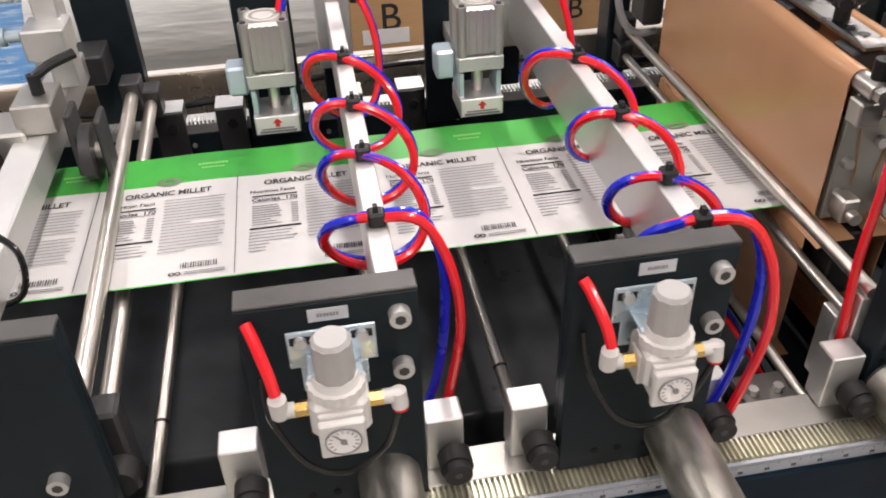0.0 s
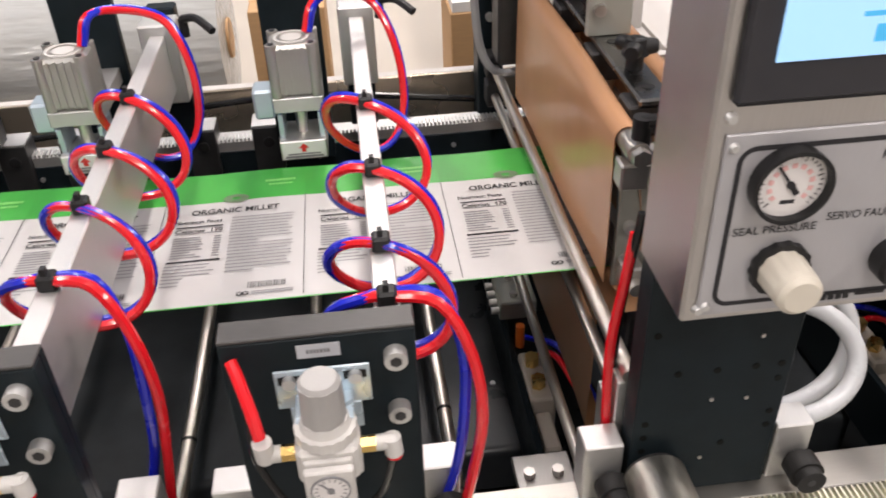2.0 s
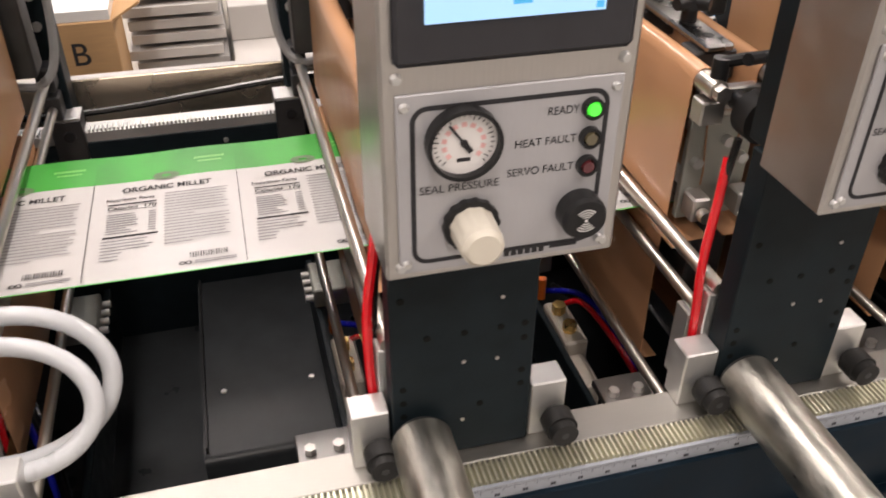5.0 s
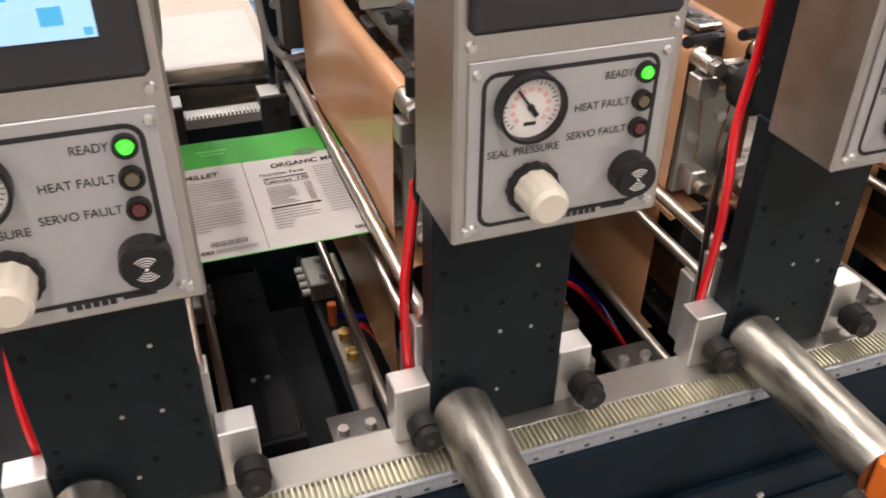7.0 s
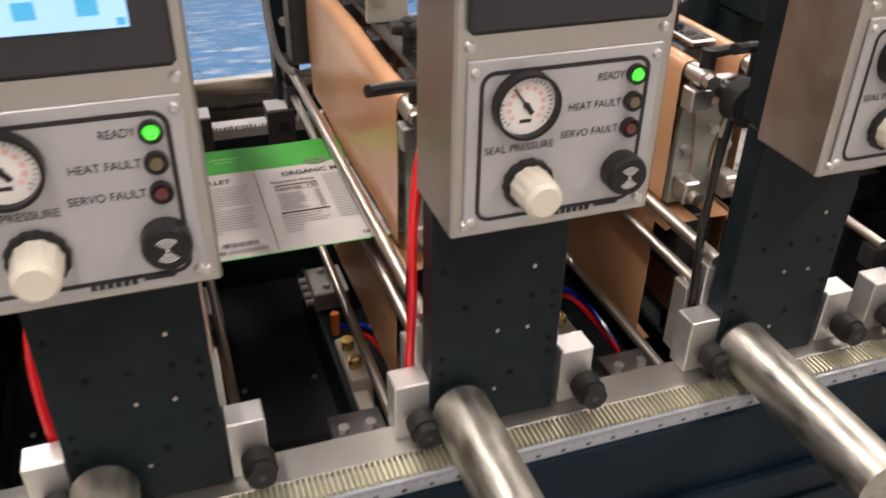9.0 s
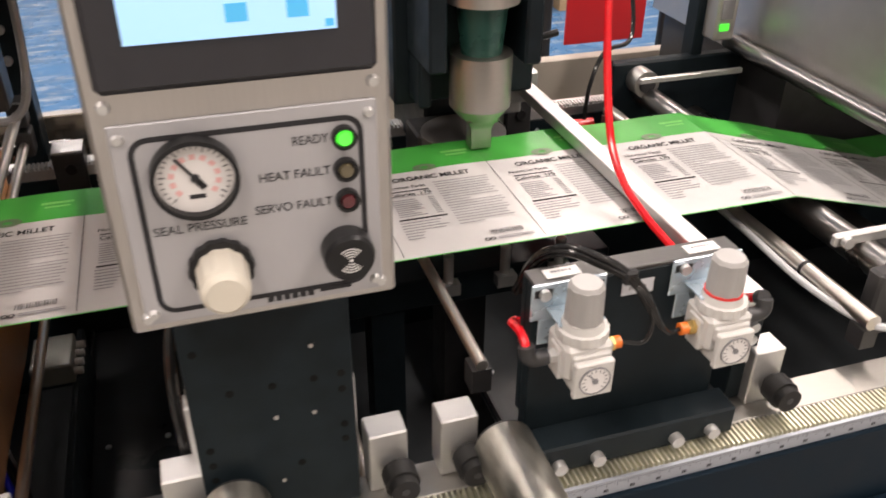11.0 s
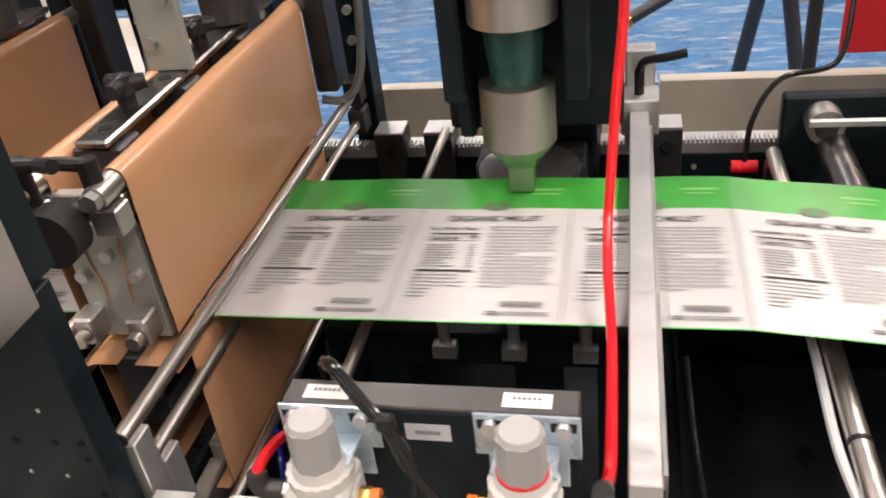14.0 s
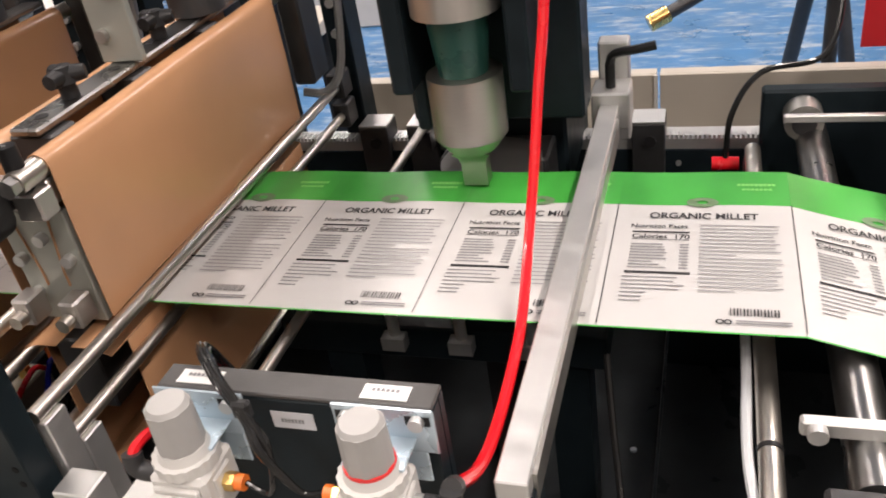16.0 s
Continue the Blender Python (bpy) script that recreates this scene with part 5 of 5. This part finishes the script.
rf = thing("red_sheet", "plain red plastic sheet hanging behind the machine", "sheet", "", (0, 0, 0))
part("sheet", B(2.645, 2.83, 1.6, 1.604, 0.845, 1.4), REDSH, rf)
part("hanger", C((2.6, 1.602, 1.41), (2.88, 1.602, 1.41), 0.01, 12), DARKST, rf)
for x in (2.6, 2.88):
    part("pole", C((x, 1.602, 0), (x, 1.602, 1.42), 0.012, 12), DARKST, rf)

# ---------- behind the machine ----------
tb = thing("packing_table", "low steel table behind the machine", "table", "", (0, 0, 0))
part("top", B(-0.5, 1.35, 1.55, 2.5, 0.66, 0.7, bev=0.003), BEIGE, tb)
for x in (-0.45, 1.3):
    for y in (1.6, 2.45):
        part("leg", B(x - 0.025, x + 0.025, y - 0.025, y + 0.025, 0, 0.6598), DARKST, tb)


def carton(x, y, z, sx, sy, sz, rz, letter=True, open_flaps=False, low=0.2):
    t = thing("carton", "open kraft cardboard carton with white label" if open_flaps else "closed kraft cardboard carton with white label on the table", "carton", "cartons", (x, y, z))
    t.rotation_euler = (0, 0, radians(rz))
    part("body", B(-sx / 2, sx / 2, -sy / 2, sy / 2, 0, sz, bev=0.002), CARD, t)
    part("tape", B(-sx / 2 - 0.0005, sx / 2 + 0.0005, -0.025, 0.025, sz, sz + 0.0008), CARD, t)
    part("label", B(-sx * 0.35, sx * 0.3, -sy / 2 - 0.001, -sy / 2 - 0.0002, sz * low, sz * (low + 0.12)), WHITE, t)
    if letter:
        words("lettering", "B", sz * 0.3, Matrix.Translation((sx * 0.05, -sy / 2 - 0.0006, sz * 0.7)) @ FRONT, INK, t)
    if open_flaps:
        part("rim", B(-sx / 2 + 0.004, sx / 2 - 0.004, -sy / 2 + 0.004, sy / 2 - 0.004, sz + 0.001, sz + 0.02), WHITE, t, "torn white inner liner")
        part("flap", B(-0.002, 0.002, -sy / 2, sy / 2, 0, sx * 0.4, m=Matrix.Translation((sx / 2, 0, sz)) @ Matrix.Rotation(radians(60), 4, "Y")), CARD, t)


carton(0.205, 1.65, 0.7, 0.14, 0.16, 0.25, 0, True, False, 0.5)
carton(0.585, 1.69, 0.7, 0.15, 0.16, 0.205, 0, True, True)
st = thing("board_stack", "stack of pale grey boards with gaps lying on the table", "boards", "board stacks", (0, 0, 0))
for i in range(7):
    ox = 0.006 * math.sin(i * 2.3)
    part("board", B(0.665 + ox, 0.855 + ox, 1.78 + ox, 2.25, 0.7004 + i * 0.03, 0.72 + i * 0.03, bev=0.001), GREYCARD, st)
    # Dark inset slabs put the shadow between the boards into solid colour.
    if i < 6:
        part("shadow_gap", B(0.69, 0.83, 1.82, 2.2, 0.7202 + i * 0.03, 0.7302 + i * 0.03), DARKST, st)
st = thing("board_stack", "pale flat boards in two low piles on the table", "boards", "board stacks", (0, 0, 0))
part("board", B(0.868, 0.985, 1.74, 2.05, 0.7004, 0.752, bev=0.002), GREYCARD, st)
part("board", B(0.868, 0.98, 1.86, 2.1, 0.7522, 0.83, bev=0.002), GREYCARD, st)
part("board", B(0.99, 1.3, 1.62, 2.0, 0.7004, 0.73, bev=0.001), GREYCARD, st)
part("board", B(1.0, 1.31, 1.7, 2.1, 0.7302, 0.745, bev=0.001), GREYCARD, st)
fs = thing("die_cut_sheet", "pale grey sheet with an oval hole lying on the table", "sheet", "", (0, 0, 0))
part("sheet", B(0.68, 0.862, 1.6, 1.77, 0.7004, 0.742, bev=0.001), GREYCARD, fs)
bm = bmesh.new()
vs = [bm.verts.new((0.735 + 0.026 * math.cos(q * 0.3927), 1.66 + 0.03 * math.sin(q * 0.3927), 0.7424)) for q in range(16)]
bm.faces.new(vs)
part("hole", bm, DARKST, fs, smooth=False)
rl = thing("film_bag", "shiny clear wrapped bundle on the table", "bundle", "", (-0.18, 1.75, 0.7))
bm = bmesh.new()
rod(bm, (-0.28, 0, 0.14), (0.25, 0, 0.14), 0.14, 30)
part("wrap", bm, WRAP, rl, "crinkled glossy wrap")
part("core", C((-0.285, 0, 0.14), (0.255, 0, 0.14), 0.04, 20), CARD, rl, "cardboard core")
pa = thing("pallet", "wooden pallet standing on the blue floor", "pallet", "", (3.6, 5.0, 0))
for i in range(7):
    part("deck_board", B(-0.5, 0.5, -0.5 + i * 0.15, -0.4 + i * 0.15, 0.1202, 0.142, bev=0.002), WOOD, pa)
for x in (-0.45, 0, 0.45):
    part("stringer", B(x - 0.04, x + 0.04, -0.5, 0.5, 0, 0.12, bev=0.002), WOOD, pa)
ss = thing("tool_stand", "dark angled steel stand on the blue floor", "stand", "", (2.75, 2.6, 0))
part("leg", C((0.1, 0, 0), (-0.05, 0.05, 0.85), 0.022, 14), DARKST, ss)
part("leg", C((-0.15, 0.3, 0), (-0.05, 0.05, 0.85), 0.022, 14), DARKST, ss)
part("cross_tube", C((-0.05, 0.05, 0.8), (-0.45, -0.1, 0.62), 0.018, 14), DARKST, ss)
part("grip", C((-0.45, -0.1, 0.62), (-0.5, -0.12, 0.6), 0.024, 14), BRASS, ss)
for x, w in ((0.55, 0.3),):
    bx = thing("floor_crate", "plain crate standing on the blue floor", "crate", "floor crates", (x, 4.6, 0))
    part("crate", B(-w, w, -0.2, 0.2, 0, 0.3, bev=0.01), GREYCARD, bx)

# ---------- assumed ceiling lights ---
GLOW = mat("lit_diffuser", (0.9, 0.9, 0.9), 0.5, emit=(1, 0.97, 0.93, 6))
# Glowing fittings added out of view, one above each assumed lamp.
for lx in (-3.0, 0.6, 4.2):
    for ly in (-1.6, 1.6, 4.8):
        cl = thing("assumed_ceiling_light", "assumed long white ceiling light fitting, out of view", "ceiling light", "ceiling lights", (lx, ly, 4.4))
        part("casing", B(-0.2, 0.2, -1.25, 1.25, 0.0, 0.2), WHITEPL, cl)
        part("diffuser", B(-0.175, 0.175, -1.2, 1.2, -0.012, -0.0005), GLOW, cl)

# ---------- film web ----------
PITCH, WEBZ, YF, YB, YG = 0.149, 0.985, 0.666, 0.913, 0.85
web = thing("film_web", "printed pouch film, white panels with green band, running through", "film web")
NBACK, NFWD = 43, 20
W = 0.1425


def pouch_meshes():
    bm = bmesh.new()
    n = 6
    for a, b in ((YF + 0.0018, YG),):
        for i in range(n):
            for j in range(3):
                x0, x1 = W * i / n, W * (i + 1) / n
                y0, y1 = a + (b - a) * j / 3, a + (b - a) * (j + 1) / 3
                bm.faces.new([bm.verts.new((x, y, 0.0007 * math.sin(x / W * math.pi * 2) * math.sin((y - YF) * 25))) for x, y in ((x0, y0), (x1, y0), (x1, y1), (x0, y1))])
    bmesh.ops.remove_doubles(bm, verts=bm.verts, dist=1e-6)
    white = part("pouch_panel", bm, FILM, web, "white printed pouch panel")
    bm = bmesh.new()
    for i in range(n):
        x0, x1 = W * i / n, W * (i + 1) / n
        h0 = 0.0007 * math.sin(x0 / W * math.pi * 2)
        h1 = 0.0007 * math.sin(x1 / W * math.pi * 2)
        s = math.sin((YG - YF) * 25)
        bm.faces.new([bm.verts.new(p) for p in ((x0, YG, h0 * s), (x1, YG, h1 * s), (x1, YB, h1 * s), (x0, YB, h0 * s))])
    bmesh.ops.remove_doubles(bm, verts=bm.verts, dist=1e-6)
    green = part("green_band", bm, GREEN, web, "green printed edge band")
    bm = bmesh.new()
    quad(bm, 0, W, YF, YF + 0.001, 0.0001)
    quad(bm, 0, W, YF + 0.001, YF + 0.0018, 0.0001)
    bmesh.ops.remove_doubles(bm, verts=bm.verts, dist=1e-6)
    edge = part("green_edge", bm, GREEN, web, "narrow green film edge")
    z = 0.0011
    bm = bmesh.new()
    quad(bm, 0.0, 0.0007, YF + 0.004, YG, z)
    # nutrition panel rules and unreadable small print
    quad(bm, 0.016, 0.062, 0.8005, 0.8027, z)
    quad(bm, 0.016, 0.062, 0.789, 0.7898, z)
    quad(bm, 0.014, 0.064, 0.738, 0.7412, z)
    for k in range(15):
        quad(bm, 0.093 + k * 0.0023, 0.0937 + k * 0.0023 + (0.0004 if k % 3 else 0), 0.687, 0.696, z)
    # the small double-ring mark
    for cx in (0.086, 0.0915):
        for k in range(12):
            a0, a1 = 2 * math.pi * k / 12, 2 * math.pi * (k + 1) / 12
            bm.faces.new([bm.verts.new((cx + r * math.cos(a), 0.679 + r * math.sin(a), z)) for r, a in ((0.0017, a0), (0.003, a0), (0.003, a1), (0.0017, a1))])
    dark = part("print", bm, INK, web, smooth=False)
    bm = bmesh.new()
    rnd = random.Random(5)
    for k in range(9):
        y = 0.782 - k * 0.0044
        quad(bm, 0.016, 0.016 + 0.018 + 0.012 * rnd.random(), y - 0.0008, y + 0.0008, z)
        quad(bm, 0.055, 0.062, y - 0.0008, y + 0.0008, z)
    for k in range(7):
        y = 0.733 - k * 0.0054
        quad(bm, 0.013, 0.013 + (0.048 if k < 4 else 0.022) - 0.01 * rnd.random(), y - 0.0008, y + 0.0008, z)
    for k in range(18):
        y = 0.814 - k * 0.0057
        quad(bm, 0.07, 0.07 + 0.062 - 0.006 * rnd.random() - (0.03 if k in (8, 17) else 0), y - 0.0007, y + 0.0007, z)
    for k in range(2):
        quad(bm, 0.097, 0.134, 0.677 + k * 0.003, 0.6785 + k * 0.003, z)
    grey = part("small_print", bm, GREYINK, web, smooth=False)
    title = words("title_lettering", "ORGANIC MILLET", 0.0135, Matrix.Translation((W / 2 + 0.001, 0.829, z)), INK, web, 0.088, 0.02)
    facts = words("facts_lettering", "Nutrition Facts", 0.0085, Matrix.Translation((0.037, 0.811, z)), INK, web, 0.046, 0.015)
    cal = words("calorie_lettering", "Calories  170", 0.0095, Matrix.Translation((0.039, 0.7942, z)), INK, web, 0.046, 0.015)
    bm = bmesh.new()
    # oval hang-hole seal mark and pale words on the green band
    for k in range(16):
        a0, a1 = 2 * math.pi * k / 16, 2 * math.pi * (k + 1) / 16
        bm.faces.new([bm.verts.new((W / 2 + 0.0135 * c * math.cos(a), 0.8535 + 0.0085 * c * math.sin(a), z)) for c, a in ((0.35, a0), (1.0, a0), (1.0, a1), (0.35, a1))])
    seal = part("seal_mark", bm, mat_seal, web, "dark green oval seal mark", smooth=False)
    bm = bmesh.new()
    for k in range(9):
        quad(bm, 0.1 + k * 0.0036, 0.1029 + k * 0.0036, 0.884, 0.8885, z)
    for k in range(7):
        quad(bm, 0.104 + k * 0.0036, 0.1069 + k * 0.0036, 0.876, 0.8795, z)
    pale = part("pale_print", bm, GREENL, web, smooth=False)
    tagged(grey, kind="stuff")
    return [white, green, edge, dark, grey, title, facts, cal, seal, pale]


mat_seal = mat("seal_green_ink", (0.12, 0.2, 0.1), 0.5, 0.0, 0.2, 200)
first = pouch_meshes()
POUCHES = []
for i in range(-NBACK, NFWD):
    p = new("pouch")
    p.parent = web
    p.location.x = i * PITCH
    POUCHES.append((i, p))
    for ob in first:
        o = ob if i == -NBACK else ob.copy()
        if o is not ob:
            scene.collection.objects.link(o)
        o.parent = p
for ob in first:
    ob.data.transform(Matrix.Diagonal((PITCH / W, 1, 1, 1)))


# ---------- movement ----------
STEPS = (0.3, 0.72, 1.15, 1.5, 1.8, 2.3, 2.7, 3.1, 3.5, 3.78, 4.25, 4.7, 5.2, 5.6, 6.0, 6.4, 6.85, 7.25, 7.65, 8.03, 8.48, 8.82, 9.25, 9.7, 10.02,
         10.4, 10.8, 11.2, 11.6, 11.97, 12.34, 12.8, 13.22, 13.63, 14.02, 14.43, 14.85, 15.27, 15.69)


BEND = 15


def motions():
    """The film is drawn on by one pouch at each step, and rests between."""
    x = -0.046
    rows = [(0.0, pose(x, 0, WEBZ))]
    for t in STEPS:
        d = PITCH
        rows.append((t - 0.12, pose(x, 0, WEBZ)))
        rows.append((t - 0.05, pose(x + d * 0.17, 0, WEBZ)))
        rows.append((t + 0.05, pose(x + d * 0.83, 0, WEBZ)))
        x += d
        rows.append((t + 0.12, pose(x, 0, WEBZ)))
    rows.append((16.0, pose(x, 0, WEBZ)))
    walk(web, rows)
    # each pouch dips over the outfeed roller, two lengths down, and runs on level
    bend = radians(BEND)
    dx, dz = PITCH * (math.cos(bend) - 1), -PITCH * math.sin(bend)

    def slot(i, s):
        if s < 17:
            return pose(i * PITCH, 0, 0)
        if s < 19:
            return pose(i * PITCH + (s - 17) * dx, 0, (s - 17) * dz, 0, BEND, 0)
        return pose(i * PITCH + 2 * dx, 0, 2 * dz)

    for i, p in POUCHES:
        path = [(0.0, slot(i, i))]
        for k, t in enumerate(STEPS):
            s = i + k
            if 16 <= s <= 18:
                path += [(t - 0.12, slot(i, s)), (t + 0.12, slot(i, s + 1))]
        path.append((16.0, slot(i, i + len(STEPS))))
        walk(p, path)


motions()
